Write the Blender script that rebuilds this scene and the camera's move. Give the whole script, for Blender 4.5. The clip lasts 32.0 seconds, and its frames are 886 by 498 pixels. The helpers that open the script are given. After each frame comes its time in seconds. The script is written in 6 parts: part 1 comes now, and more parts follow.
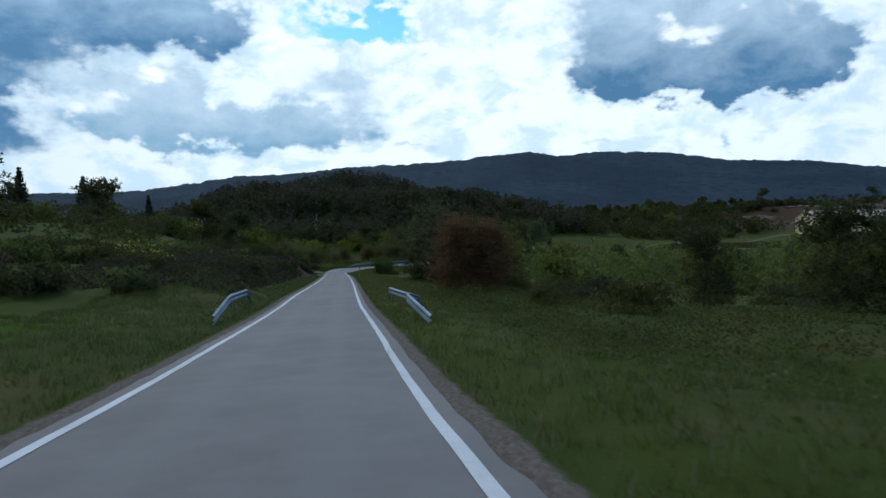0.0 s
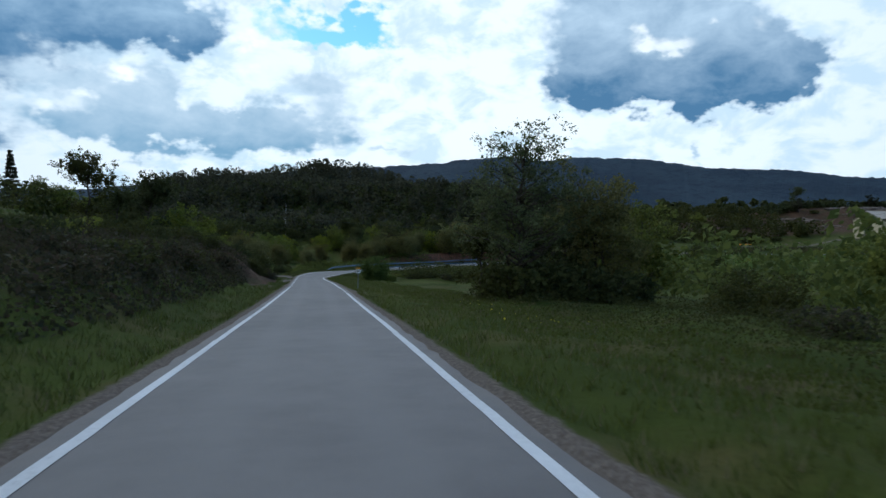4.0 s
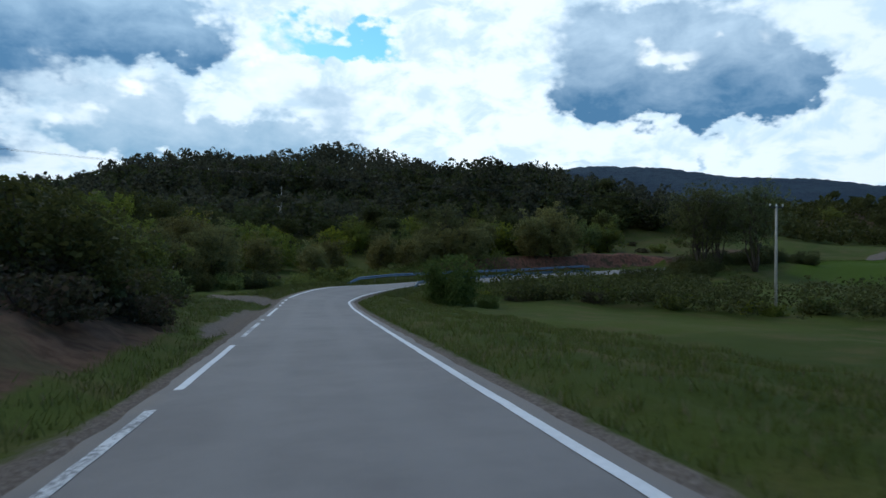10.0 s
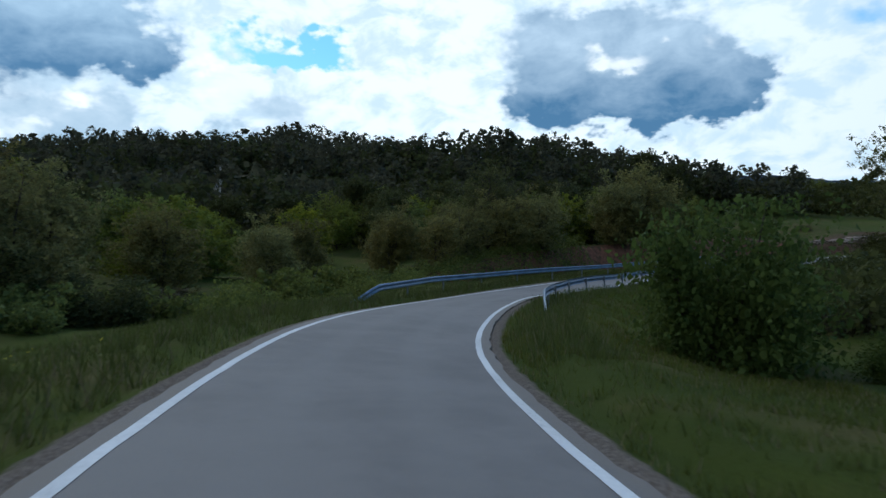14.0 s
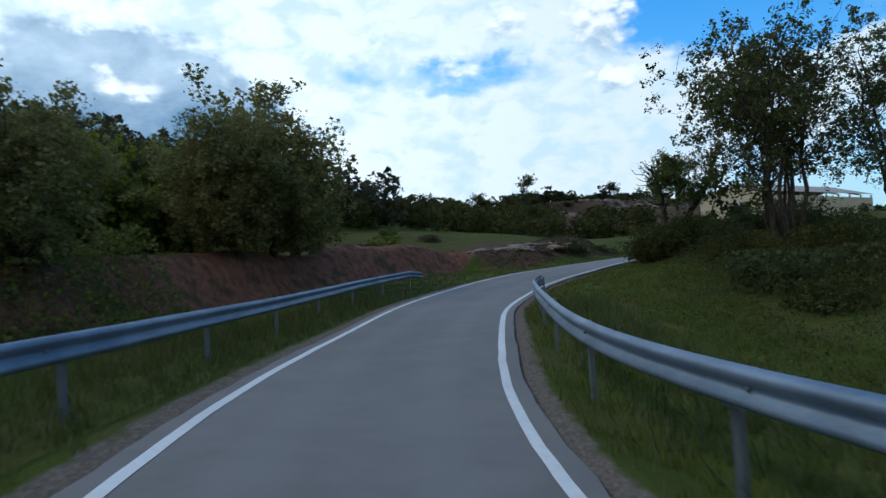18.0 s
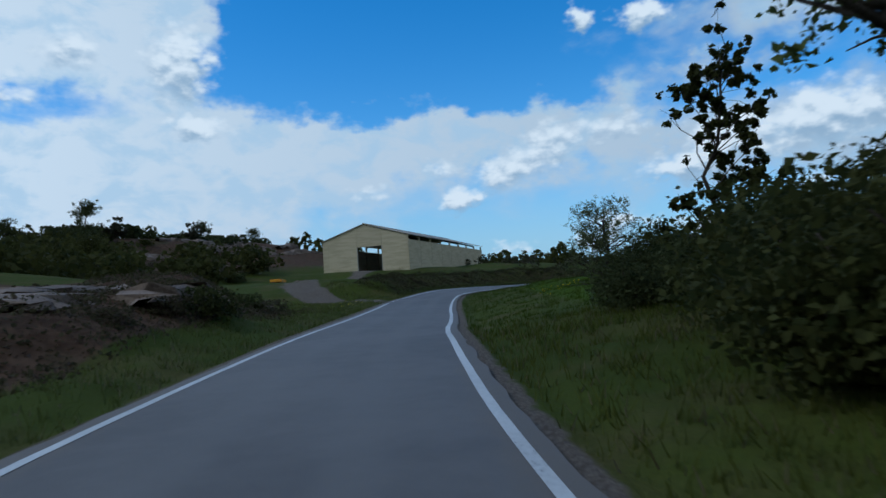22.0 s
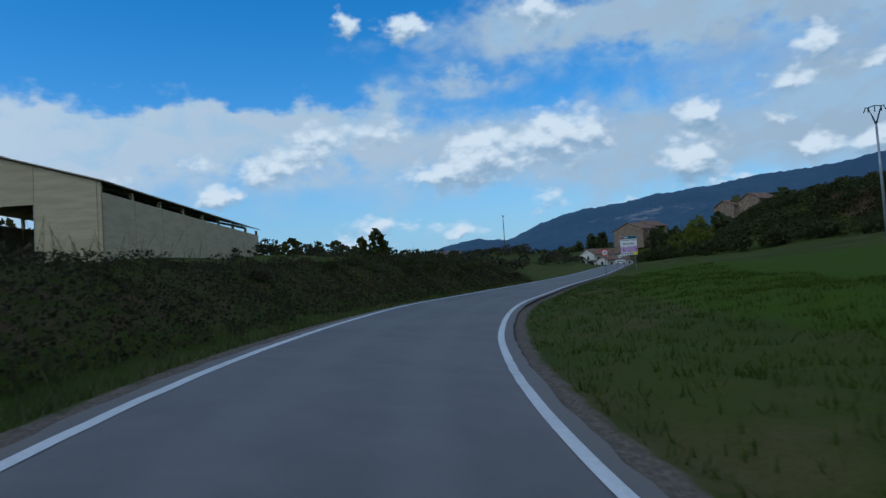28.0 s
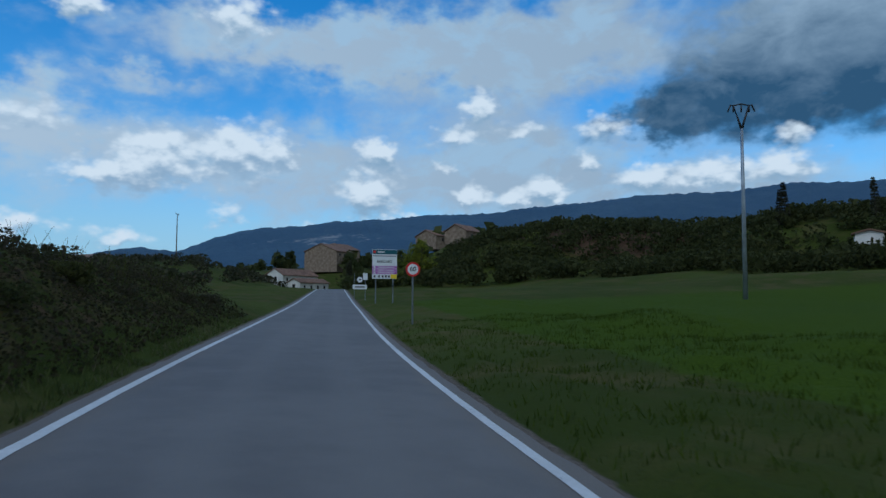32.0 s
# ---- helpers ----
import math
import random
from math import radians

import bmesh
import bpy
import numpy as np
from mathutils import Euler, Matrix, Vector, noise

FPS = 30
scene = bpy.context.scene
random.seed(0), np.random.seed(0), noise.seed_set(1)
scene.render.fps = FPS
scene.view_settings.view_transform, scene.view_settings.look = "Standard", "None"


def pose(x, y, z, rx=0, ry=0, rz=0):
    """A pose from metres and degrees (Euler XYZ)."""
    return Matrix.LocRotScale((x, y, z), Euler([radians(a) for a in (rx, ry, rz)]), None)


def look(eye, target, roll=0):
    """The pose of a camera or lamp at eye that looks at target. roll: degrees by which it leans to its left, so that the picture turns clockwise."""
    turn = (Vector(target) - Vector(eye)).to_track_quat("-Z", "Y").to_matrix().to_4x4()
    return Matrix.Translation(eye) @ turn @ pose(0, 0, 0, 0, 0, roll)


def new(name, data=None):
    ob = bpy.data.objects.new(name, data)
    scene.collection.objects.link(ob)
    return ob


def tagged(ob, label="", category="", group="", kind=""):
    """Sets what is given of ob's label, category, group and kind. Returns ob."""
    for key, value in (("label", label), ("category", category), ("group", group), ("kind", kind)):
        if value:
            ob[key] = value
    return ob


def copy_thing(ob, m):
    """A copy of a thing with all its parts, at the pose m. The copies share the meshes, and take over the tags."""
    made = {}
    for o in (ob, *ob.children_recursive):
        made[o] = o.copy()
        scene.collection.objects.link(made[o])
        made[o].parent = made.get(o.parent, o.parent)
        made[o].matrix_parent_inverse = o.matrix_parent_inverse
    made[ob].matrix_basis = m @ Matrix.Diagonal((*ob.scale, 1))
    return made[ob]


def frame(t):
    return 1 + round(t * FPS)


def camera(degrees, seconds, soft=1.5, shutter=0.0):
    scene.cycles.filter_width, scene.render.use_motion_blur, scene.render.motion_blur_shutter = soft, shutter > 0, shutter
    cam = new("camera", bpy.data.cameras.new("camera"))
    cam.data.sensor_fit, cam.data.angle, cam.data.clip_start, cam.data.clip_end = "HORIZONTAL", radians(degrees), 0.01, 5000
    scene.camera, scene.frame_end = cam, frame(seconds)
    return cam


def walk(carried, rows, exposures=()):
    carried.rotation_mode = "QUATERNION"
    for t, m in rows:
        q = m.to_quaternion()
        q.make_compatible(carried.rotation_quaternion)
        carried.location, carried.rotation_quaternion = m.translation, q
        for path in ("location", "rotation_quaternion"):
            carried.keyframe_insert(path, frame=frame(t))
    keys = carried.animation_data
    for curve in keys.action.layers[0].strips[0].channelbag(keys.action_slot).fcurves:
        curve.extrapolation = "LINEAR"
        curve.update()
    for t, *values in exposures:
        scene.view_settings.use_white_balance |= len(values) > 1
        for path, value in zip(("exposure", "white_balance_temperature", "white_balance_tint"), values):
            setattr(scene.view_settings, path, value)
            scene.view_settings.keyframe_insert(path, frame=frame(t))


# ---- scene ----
cam = camera(66.2, 32.0, soft=1.5, shutter=0.2)
PATH = [
    (0.0, 0.66, -0.00, 1.35, -0.03, -1.39, -0.51),
    (0.5, -0.37, 5.25, 0.98, -0.68, -1.65, -0.75),
    (1.0, -1.35, 10.54, 0.67, -1.42, -1.41, -0.64),
    (1.5, -2.20, 15.86, 0.29, -1.90, -1.13, -0.07),
    (2.0, -3.02, 21.21, -0.04, -2.47, -0.52, -0.23),
    (2.5, -3.89, 26.58, -0.32, -2.48, 0.16, -0.38),
    (3.0, -4.76, 31.95, -0.52, -2.41, 0.03, -0.12),
    (3.5, -5.63, 37.27, -0.72, -2.32, 0.12, 0.06),
    (4.0, -6.44, 42.59, -1.00, -2.32, -0.92, 0.36),
    (4.5, -7.25, 47.88, -1.35, -2.42, -1.44, 0.52),
    (5.0, -8.04, 53.17, -1.67, -2.61, -0.86, 0.42),
    (5.5, -8.81, 58.44, -1.89, -2.83, 0.31, 0.16),
    (6.0, -9.59, 63.71, -2.08, -3.01, 0.47, -0.00),
    (6.5, -10.34, 68.97, -2.34, -3.05, 0.47, -0.13),
    (7.0, -11.11, 74.21, -2.56, -2.90, 0.52, 0.05),
    (7.5, -11.89, 79.43, -2.78, -2.71, 0.87, -0.04),
    (8.0, -12.70, 84.63, -3.02, -2.65, 0.65, -0.44),
    (8.5, -13.49, 89.80, -3.25, -2.57, 0.28, -0.71),
    (9.0, -14.34, 94.96, -3.46, -2.21, 0.09, -0.36),
    (9.5, -15.17, 100.08, -3.67, -1.89, 0.19, 0.29),
    (10.0, -16.01, 105.17, -3.96, -1.79, 0.15, 0.39),
    (10.5, -16.87, 110.25, -4.22, -1.72, 0.25, 0.30),
    (11.0, -17.70, 115.30, -4.42, -1.59, 0.50, 0.15),
    (11.5, -18.51, 120.32, -4.70, -1.51, 0.61, 0.11),
    (12.0, -19.32, 125.36, -4.96, -1.44, 0.99, 0.02),
    (12.5, -20.23, 130.44, -5.17, -1.48, 1.00, -0.35),
    (13.0, -21.03, 135.58, -5.34, -1.68, 1.01, -0.76),
    (13.5, -21.84, 140.71, -5.49, -2.54, 1.14, -0.44),
    (14.0, -22.43, 145.90, -5.62, -5.28, 0.72, -1.30),
    (14.5, -22.69, 151.13, -5.84, -9.33, 1.03, -3.40),
    (15.0, -22.38, 156.33, -5.91, -12.40, 1.95, -3.33),
    (15.5, -21.72, 161.47, -5.92, -16.45, 2.28, -3.30),
    (16.0, -20.62, 166.49, -5.95, -21.86, 1.82, -3.37),
    (16.5, -19.01, 171.26, -6.02, -28.26, 0.83, -3.50),
    (17.0, -17.19, 175.90, -6.02, -33.28, 1.51, -2.42),
    (17.5, -15.07, 180.41, -6.05, -38.97, 1.59, -2.82),
    (18.0, -12.54, 184.70, -6.07, -44.27, 1.72, -3.62),
    (18.5, -9.53, 188.63, -6.08, -49.79, 2.28, -2.79),
    (19.0, -6.20, 192.28, -6.01, -54.49, 3.03, -1.88),
    (19.5, -2.64, 195.68, -5.90, -59.20, 3.13, -1.85),
    (20.0, 1.14, 198.70, -5.84, -63.71, 2.63, -2.59),
    (20.5, 5.10, 201.34, -5.79, -67.65, 2.92, -4.11),
    (21.0, 9.21, 203.66, -5.72, -71.28, 3.66, -5.08),
    (21.5, 13.42, 205.78, -5.54, -75.27, 3.83, -4.50),
    (22.0, 17.78, 207.67, -5.30, -79.08, 3.90, -3.88),
    (22.5, 22.29, 209.35, -5.12, -82.71, 3.86, -2.87),
    (23.0, 26.94, 210.80, -4.97, -85.77, 4.14, -1.71),
    (23.5, 31.71, 212.04, -4.90, -88.06, 4.13, -0.96),
    (24.0, 36.61, 213.10, -4.82, -89.53, 3.89, -0.81),
    (24.5, 41.58, 214.06, -4.67, -90.15, 4.02, -0.63),
    (25.0, 46.57, 214.96, -4.52, -90.54, 3.98, -0.84),
    (25.5, 51.59, 215.82, -4.36, -91.04, 3.86, -1.15),
    (26.0, 56.56, 216.60, -4.20, -91.72, 3.64, -1.59),
    (26.5, 61.47, 217.30, -4.06, -92.62, 3.35, -2.12),
    (27.0, 66.31, 217.78, -3.93, -94.66, 3.17, -2.59),
    (27.5, 71.05, 218.03, -3.85, -96.79, 2.95, -3.34),
    (28.0, 75.67, 218.09, -3.81, -98.96, 2.79, -3.93),
    (28.5, 80.11, 217.99, -3.77, -101.84, 3.00, -4.11),
    (29.0, 84.40, 217.66, -3.72, -104.84, 3.44, -3.56),
    (29.5, 88.58, 217.13, -3.67, -108.14, 3.90, -3.39),
    (30.0, 92.63, 216.33, -3.59, -112.20, 4.16, -2.41),
    (30.5, 96.59, 215.34, -3.51, -116.95, 4.05, -1.55),
    (31.0, 100.39, 214.06, -3.44, -121.55, 3.96, -0.77),
    (31.5, 104.01, 212.53, -3.35, -124.70, 3.78, -0.58),
    (32.0, 107.54, 210.90, -3.25, -125.98, 3.79, 0.32),
]
def carried_pose(x, y, z, yaw, pitch, roll):
    """Yaw to the left of +y, pitch up, roll as look() takes it."""
    a, b = radians(yaw), radians(pitch)
    return look((x, y, z), (x - math.sin(a) * math.cos(b), y + math.cos(a) * math.cos(b), z + math.sin(b)), roll)


walk(cam, [(t, carried_pose(*row)) for t, *row in PATH],
     [(0.0, -0.1, 5850, 3.0), (14.0, -0.08, 5850, 3.0), (17.0, 0.03, 5840, 3.0), (19.5, 0.04, 5820, 3.0), (22.5, -0.51, 5440, 3.0), (32.0, -0.54, 5440, 3.0)])


# ---- node helpers ----
class Nodes:
    """Short hand for building node trees."""

    def __init__(self, tree):
        self.tree = tree
        tree.nodes.clear()

    def add(self, kind, **values):
        node = self.tree.nodes.new(kind)
        for key, value in values.items():
            if key in node.inputs:
                self.put(value, node.inputs[key])
        return node

    def put(self, value, socket):
        if isinstance(value, bpy.types.NodeSocket):
            self.tree.links.new(value, socket)
        elif value is not None:
            socket.default_value = value

    def math(self, op, a, b=None, c=None, clamp=False):
        node = self.tree.nodes.new("ShaderNodeMath")
        node.operation, node.use_clamp = op, clamp
        for n, v in enumerate((a, b, c)):
            self.put(v, node.inputs[n])
        return node.outputs[0]

    def noise(self, vector, scale, detail=4.0, rough=0.55, distortion=0.0):
        node = self.add("ShaderNodeTexNoise", Vector=vector, Scale=scale, Detail=detail, Roughness=rough, Distortion=distortion)
        return node.outputs["Fac"]

    def ramp(self, fac, *stops):
        node = self.tree.nodes.new("ShaderNodeValToRGB")
        self.put(fac, node.inputs[0])
        els = node.color_ramp.elements
        while len(els) < len(stops):
            els.new(0.5)
        for el, (pos, col) in zip(els, stops):
            el.position = pos
            el.color = (*col, 1) if len(col) == 3 else col
        return node.outputs[0]

    def mix(self, fac, a, b, blend="MIX"):
        node = self.tree.nodes.new("ShaderNodeMix")
        node.data_type, node.blend_type = "RGBA", blend
        self.put(fac, node.inputs["Factor"])
        self.put((*a, 1) if isinstance(a, tuple) else a, node.inputs["A"])
        self.put((*b, 1) if isinstance(b, tuple) else b, node.inputs["B"])
        return node.outputs["Result"]

    def span(self, v, lo, hi, to_lo=0.0, to_hi=1.0):
        node = self.tree.nodes.new("ShaderNodeMapRange")
        node.interpolation_type = "SMOOTHSTEP"
        for n, x in enumerate((v, lo, hi, to_lo, to_hi)):
            self.put(x, node.inputs[n])
        return node.outputs[0]


# ---- sky, clouds and sun ----
SUN_BEARING, SUN_HEIGHT = -25.0, 48.0      # degrees from +y towards +x; above the horizon
world = bpy.data.worlds.new("sky")
world.use_nodes = True
scene.world = world
k = Nodes(world.node_tree)
way = k.add("ShaderNodeTexCoord").outputs["Generated"]
sep = k.add("ShaderNodeSeparateXYZ", Vector=way)
sx, sy, sz = sep.outputs
sky = k.add("ShaderNodeTexSky")
sky.sky_type, sky.sun_disc = "NISHITA", False
sky.sun_elevation, sky.sun_rotation = radians(SUN_HEIGHT), radians(SUN_BEARING)
sky.air_density, sky.dust_density, sky.ozone_density = 1.0, 0.4, 2.0
# bearing and height of every place of the sky, in degrees, with a ragged copy for the clouds' edges
place = k.add("ShaderNodeCombineXYZ", X=k.math("MULTIPLY", k.math("ARCTAN2", sx, sy), 57.2958), Y=k.math("MULTIPLY", k.math("ARCSINE", sz), 57.2958), Z=0.0).outputs[0]
height = k.add("ShaderNodeSeparateXYZ", Vector=place).outputs[1]


def vec(op, a, b, c=None):
    node = k.tree.nodes.new("ShaderNodeVectorMath")
    node.operation = op
    for n, v in enumerate((a, b, c)):
        if v is not None:
            k.put(v, node.inputs[n])
    return node.outputs["Value"] if op == "DOT_PRODUCT" else node.outputs[0]


def swirl(vector, scale, detail, reach_x, reach_y):
    node = k.add("ShaderNodeTexNoise", Vector=vector, Scale=scale, Detail=detail, Roughness=0.55)
    node.noise_dimensions = "2D"
    return vec("MULTIPLY", vec("SUBTRACT", node.outputs["Color"], (0.5, 0.5, 0.5)), (reach_x, reach_y, 0.0))


flat = vec("MULTIPLY", place, (0.1, 0.16, 0.0))
ragged = vec("ADD", place, swirl(flat, 1.6, 4.0, 9.0, 5.0))
ragged = vec("ADD", ragged, swirl(vec("ADD", flat, (3.7, 1.9, 0.0)), 5.5, 3.0, 3.0, 2.2))
gentle = vec("ADD", place, swirl(vec("ADD", flat, (8.1, 4.2, 0.0)), 4.0, 3.0, 2.6, 1.8))


def bump(b0, h0, wb, wh, base=None):
    """A soft patch round a bearing and a height, in degrees."""
    v = vec("MULTIPLY_ADD", ragged if base is None else base, (1 / wb, 1 / wh, 0.0), (-b0 / wb, -h0 / wh, 0.0))
    return k.math("POWER", 0.36788, vec("DOT_PRODUCT", v, v))


def total(*rows, base=None):
    """Patches summed: bearing, height, half width, half height, weight."""
    out = None
    for b0, h0, wb, wh, weight in rows:
        v = k.math("MULTIPLY", bump(b0, h0, wb, wh, base), weight)
        out = v if out is None else k.math("ADD", out, v)
    return out


n_big = k.noise(flat, 1.1, 5.0, 0.55, 0.2)
n_mid = k.noise(vec("ADD", flat, (7.3, 2.1, 0.0)), 2.4, 4.0, 0.58, 0.3)
n_fine = k.noise(vec("ADD", flat, (3.1, 9.7, 0.0)), 6.5, 3.0, 0.6, 0.0)


def lumps(vector, scale, seed):
    """Rounded billows, 0 to 1."""
    node = k.tree.nodes.new("ShaderNodeTexVoronoi")
    node.feature, node.normalize, node.voronoi_dimensions = "F1", True, "2D"
    k.put(vec("ADD", vector, (seed, seed * 0.7, 0.0)), node.inputs["Vector"])
    for key, value in (("Scale", scale), ("Detail", 2.0), ("Roughness", 0.45)):
        node.inputs[key].default_value = value
    return k.math("SUBTRACT", 1.0, k.math("MULTIPLY", node.outputs["Distance"], 1.6))


billow = lumps(flat, 3.4, 2.0)
fine_billow, fine_billow_up = lumps(flat, 6.0, 1.0), lumps(vec("ADD", flat, (0.0, 0.12, 0.0)), 6.0, 1.0)

# ---- blue sky with haze low down ----
blue = k.add("ShaderNodeVectorMath")
blue.operation = "SCALE"
vivid = k.add("ShaderNodeHueSaturation", Saturation=1.42, Color=sky.outputs[0])
k.put(vivid.outputs[0], blue.inputs[0])
blue.inputs[3].default_value = 0.195
haze = k.span(height, 0.0, 15.0, 0.8, 0.0)
colour = k.mix(haze, blue.outputs[0], (0.34, 0.58, 0.82))

# ---- a thin bright sheet, closed towards the sun, with blue gaps ----
sheet = total((-20, 8, 70, 36, 0.95), (38, 6, 24, 9, 0.55), (18, 22, 32, 8, 0.5), (-140, 40, 70, 60, 0.8), (185, 48, 50, 30, 0.7), (60, 11.0, 13, 2.4, 0.62), (76, 13.2, 12, 2.2, 0.6), (90, 13.0, 12, 2.6, 0.5), (55, 9, 16, 5, 0.4), (47, 22, 9, 5.5, 0.6), (58, 22, 6, 3.6, 0.45),
              (58.6, 13, 4, 3, 0.25), (108, 10.5, 17, 4.6, 0.46), (132, 11, 15, 4.5, 0.44), (114, 20, 17, 2.4, 0.55), (132, 20, 14, 4, 0.55), (146, 8, 16, 3, 0.4), (102, 16.4, 5, 1.0, 0.3),
              (-8.5, 17.0, 6, 1.5, -1.0), (-3.5, 17.4, 4, 1.5, -0.6), (-12, 24, 10, 4, -0.8), (5, 26, 12, 4, -0.4), (45, 15.4, 7.5, 2.3, -0.62), (38, 17.5, 4.5, 1.8, -0.3), (64, 20.8, 3, 6, -0.2), (74, 22, 13, 5.5, -0.6))
thin = k.math("ADD", sheet, k.math("MULTIPLY", k.math("SUBTRACT", n_big, 0.5), 0.85))
cover_ = k.span(thin, 0.16, 0.62)
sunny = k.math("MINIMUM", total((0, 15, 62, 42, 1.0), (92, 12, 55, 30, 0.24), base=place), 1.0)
white = k.mix(sunny, (0.42, 0.53, 0.65), (1.10, 1.14, 1.18))
white = k.mix(k.math("MINIMUM", total((-150, 40, 60, 60, 1.0), (190, 45, 34, 50, 0.9), base=place), 1.0), white, (0.68, 0.66, 0.63))
white = k.mix(k.span(n_mid, 0.44, 0.64, 0.0, 0.6), white, (0.54, 0.74, 0.92))
colour = k.mix(cover_, colour, white)


def grey_cloud(colour, rows, lit, deep, lo, hi, foot, head, rough=0.36):
    """A heavy cloud: patches summed, ragged at the edge, darkest low in its middle."""
    body = total(*rows)
    m_ = k.math("ADD", body, k.math("MULTIPLY", k.math("SUBTRACT", billow, 0.45), rough))
    mask = k.span(m_, lo, hi)
    dark = k.math("ADD", k.math("MULTIPLY", k.span(m_, lo, lo + 0.55), k.span(height, head, foot, 0.35, 1.0)), k.math("MULTIPLY", k.math("SUBTRACT", k.math("ADD", n_mid, k.math("MULTIPLY", n_fine, 0.25)), 0.625), 1.0))
    return k.mix(mask, colour, k.mix(k.math("MINIMUM", k.math("MAXIMUM", dark, 0.0), 1.0), lit, deep))


# heavy clouds towards the sun
colour = grey_cloud(colour, ((-31, 15.5, 6.0, 4.5, 1.2), (-25, 18.4, 7.0, 2.9, 1.3), (-19.6, 16.2, 4.2, 2.2, 1.1), (-34, 10, 4.4, 5, 0.9)), (0.62, 0.80, 0.98), (0.12, 0.25, 0.43), 0.24, 0.84, 12.5, 20.0, 0.34)
colour = grey_cloud(colour, ((-23, 8.0, 6.2, 1.7, 1.25), (-12.5, 8.6, 6.6, 1.6, 1.2), (-21, 10.6, 3.4, 2.2, 0.9), (-7.5, 12.0, 4.8, 2.2, 0.75), (-28, 12, 5.0, 2.0, 0.8)), (0.82, 0.92, 1.03), (0.26, 0.44, 0.62), 0.22, 0.86, 5.5, 12.0, 0.42)
colour = grey_cloud(colour, ((23.2, 11.6, 6.8, 1.6, 1.4), (19.5, 14.2, 8.4, 2.7, 1.25), (28.4, 12.8, 2.2, 2.6, 0.8), (19.0, 17.8, 8.4, 2.8, 1.2), (13.0, 11.9, 3.2, 1.7, 0.8)), (0.70, 0.84, 0.99), (0.105, 0.23, 0.40), 0.30, 0.86, 10.2, 17.5, 0.30)
colour = grey_cloud(colour, ((23.6, 7.6, 1.0, 1.4, 0.75), (13.0, 7.3, 2.2, 0.5, 0.6), (-2.5, 7.4, 3.0, 0.7, 0.6)), (0.92, 0.98, 1.04), (0.50, 0.66, 0.82), 0.30, 0.80, 6.0, 9.0)
# the dark one behind the village
colour = grey_cloud(colour, ((153, 17.0, 9.0, 4.2, 1.25), (160, 20, 12, 8, 0.9), (143.5, 14.2, 4.0, 1.6, 0.55), (139, 13.5, 5, 1.5, 0.42)), (0.50, 0.62, 0.74), (0.055, 0.13, 0.23), 0.20, 1.0, 14.0, 22.0, 0.14)


# ---- rounded fair-weather clouds: lit above, grey below ----
def heaps(colour, rows, lit, shade, lo=0.32, hi=0.60, weight=0.36):
    rows = [(b0, h0, wb * 1.05, wh * 1.22, w_) for b0, h0, wb, wh, w_ in rows]

    def field(dy):
        base = vec("ADD", gentle, (0.0, dy, 0.0))
        grain = fine_billow_up if dy else fine_billow
        return k.math("ADD", total(*rows, base=base), k.math("MULTIPLY", k.math("SUBTRACT", grain, 0.5), weight))
    here, above = field(0.0), field(0.75)
    up = k.math("ADD", k.math("SUBTRACT", here, above), k.math("MULTIPLY", k.math("SUBTRACT", n_fine, 0.5), 0.35))
    return k.mix(k.span(here, lo, hi), colour, k.mix(k.span(up, -0.25, 0.2), shade, lit))


colour = heaps(colour, ((20.6, 14.9, 1.9, 0.65, 0.8), (18.6, 15.6, 1.0, 0.6, 0.7), (18.4, 16.6, 0.7, 0.35, 0.6), (24.1, 16.4, 0.5, 0.45, 0.55), (27.2, 16.0, 1.0, 0.6, 0.45)), (1.1, 1.12, 1.15), (0.62, 0.74, 0.86), 0.16, 1.0)
colour = heaps(colour, ((-22.7, 12.3, 1.7, 0.6, 0.7), (-25.3, 10.4, 1.2, 0.6, 0.5), (-28.0, 9.4, 1.2, 0.6, 0.5), (-13.7, 15.4, 1.7, 0.7, 0.6), (-14.0, 13.2, 3.0, 1.2, 0.45), (-4.0, 12.0, 3.0, 1.4, 0.4)), (1.2, 1.21, 1.22), (0.84, 0.92, 1.0), 0.20, 0.76)
HEAP_ROWS = ((92.0, 21.4, 1.2, 0.9, 0.80), (97.0, 21.0, 2.3, 1.0, 0.80), (108.7, 21.1, 2.4, 1.3, 0.70), (58.5, 19.2, 2.6, 2.6, 0.85), (59.8, 14.4, 2.2, 0.9, 0.70), (80.8, 7.9, 1.6, 1.1, 0.75), (84.8, 9.8, 2.3, 1.5, 0.70), (88.6, 11.8, 2.4, 1.7, 0.60),
             (94.2, 12.8, 3.6, 1.3, 0.50), (102.6, 11.0, 2.7, 1.6, 0.85), (100.0, 8.8, 4.7, 1.1, 0.70), (109.1, 11.3, 3.0, 2.1, 0.90), (112.8, 11.5, 1.1, 1.5, 0.50), (79.3, 10.8, 1.8, 0.8, 0.50), (93.6, 5.2, 3.3, 0.8, 0.55), (100.2, 4.1, 3.2, 0.8, 0.55),
             (91.9, 3.5, 2.4, 0.8, 0.50), (108.2, 5.9, 1.8, 1.0, 0.55), (85.0, 3.7, 2.4, 0.7, 0.50), (50.5, 19.8, 2.4, 1.6, 0.6), (46.5, 16.6, 2.2, 1.1, 0.5), (73.0, 9.0, 2.4, 0.8, 0.45))
colour = heaps(colour, HEAP_ROWS, (1.03, 1.05, 1.07), (0.45, 0.58, 0.72), 0.22, 0.66)
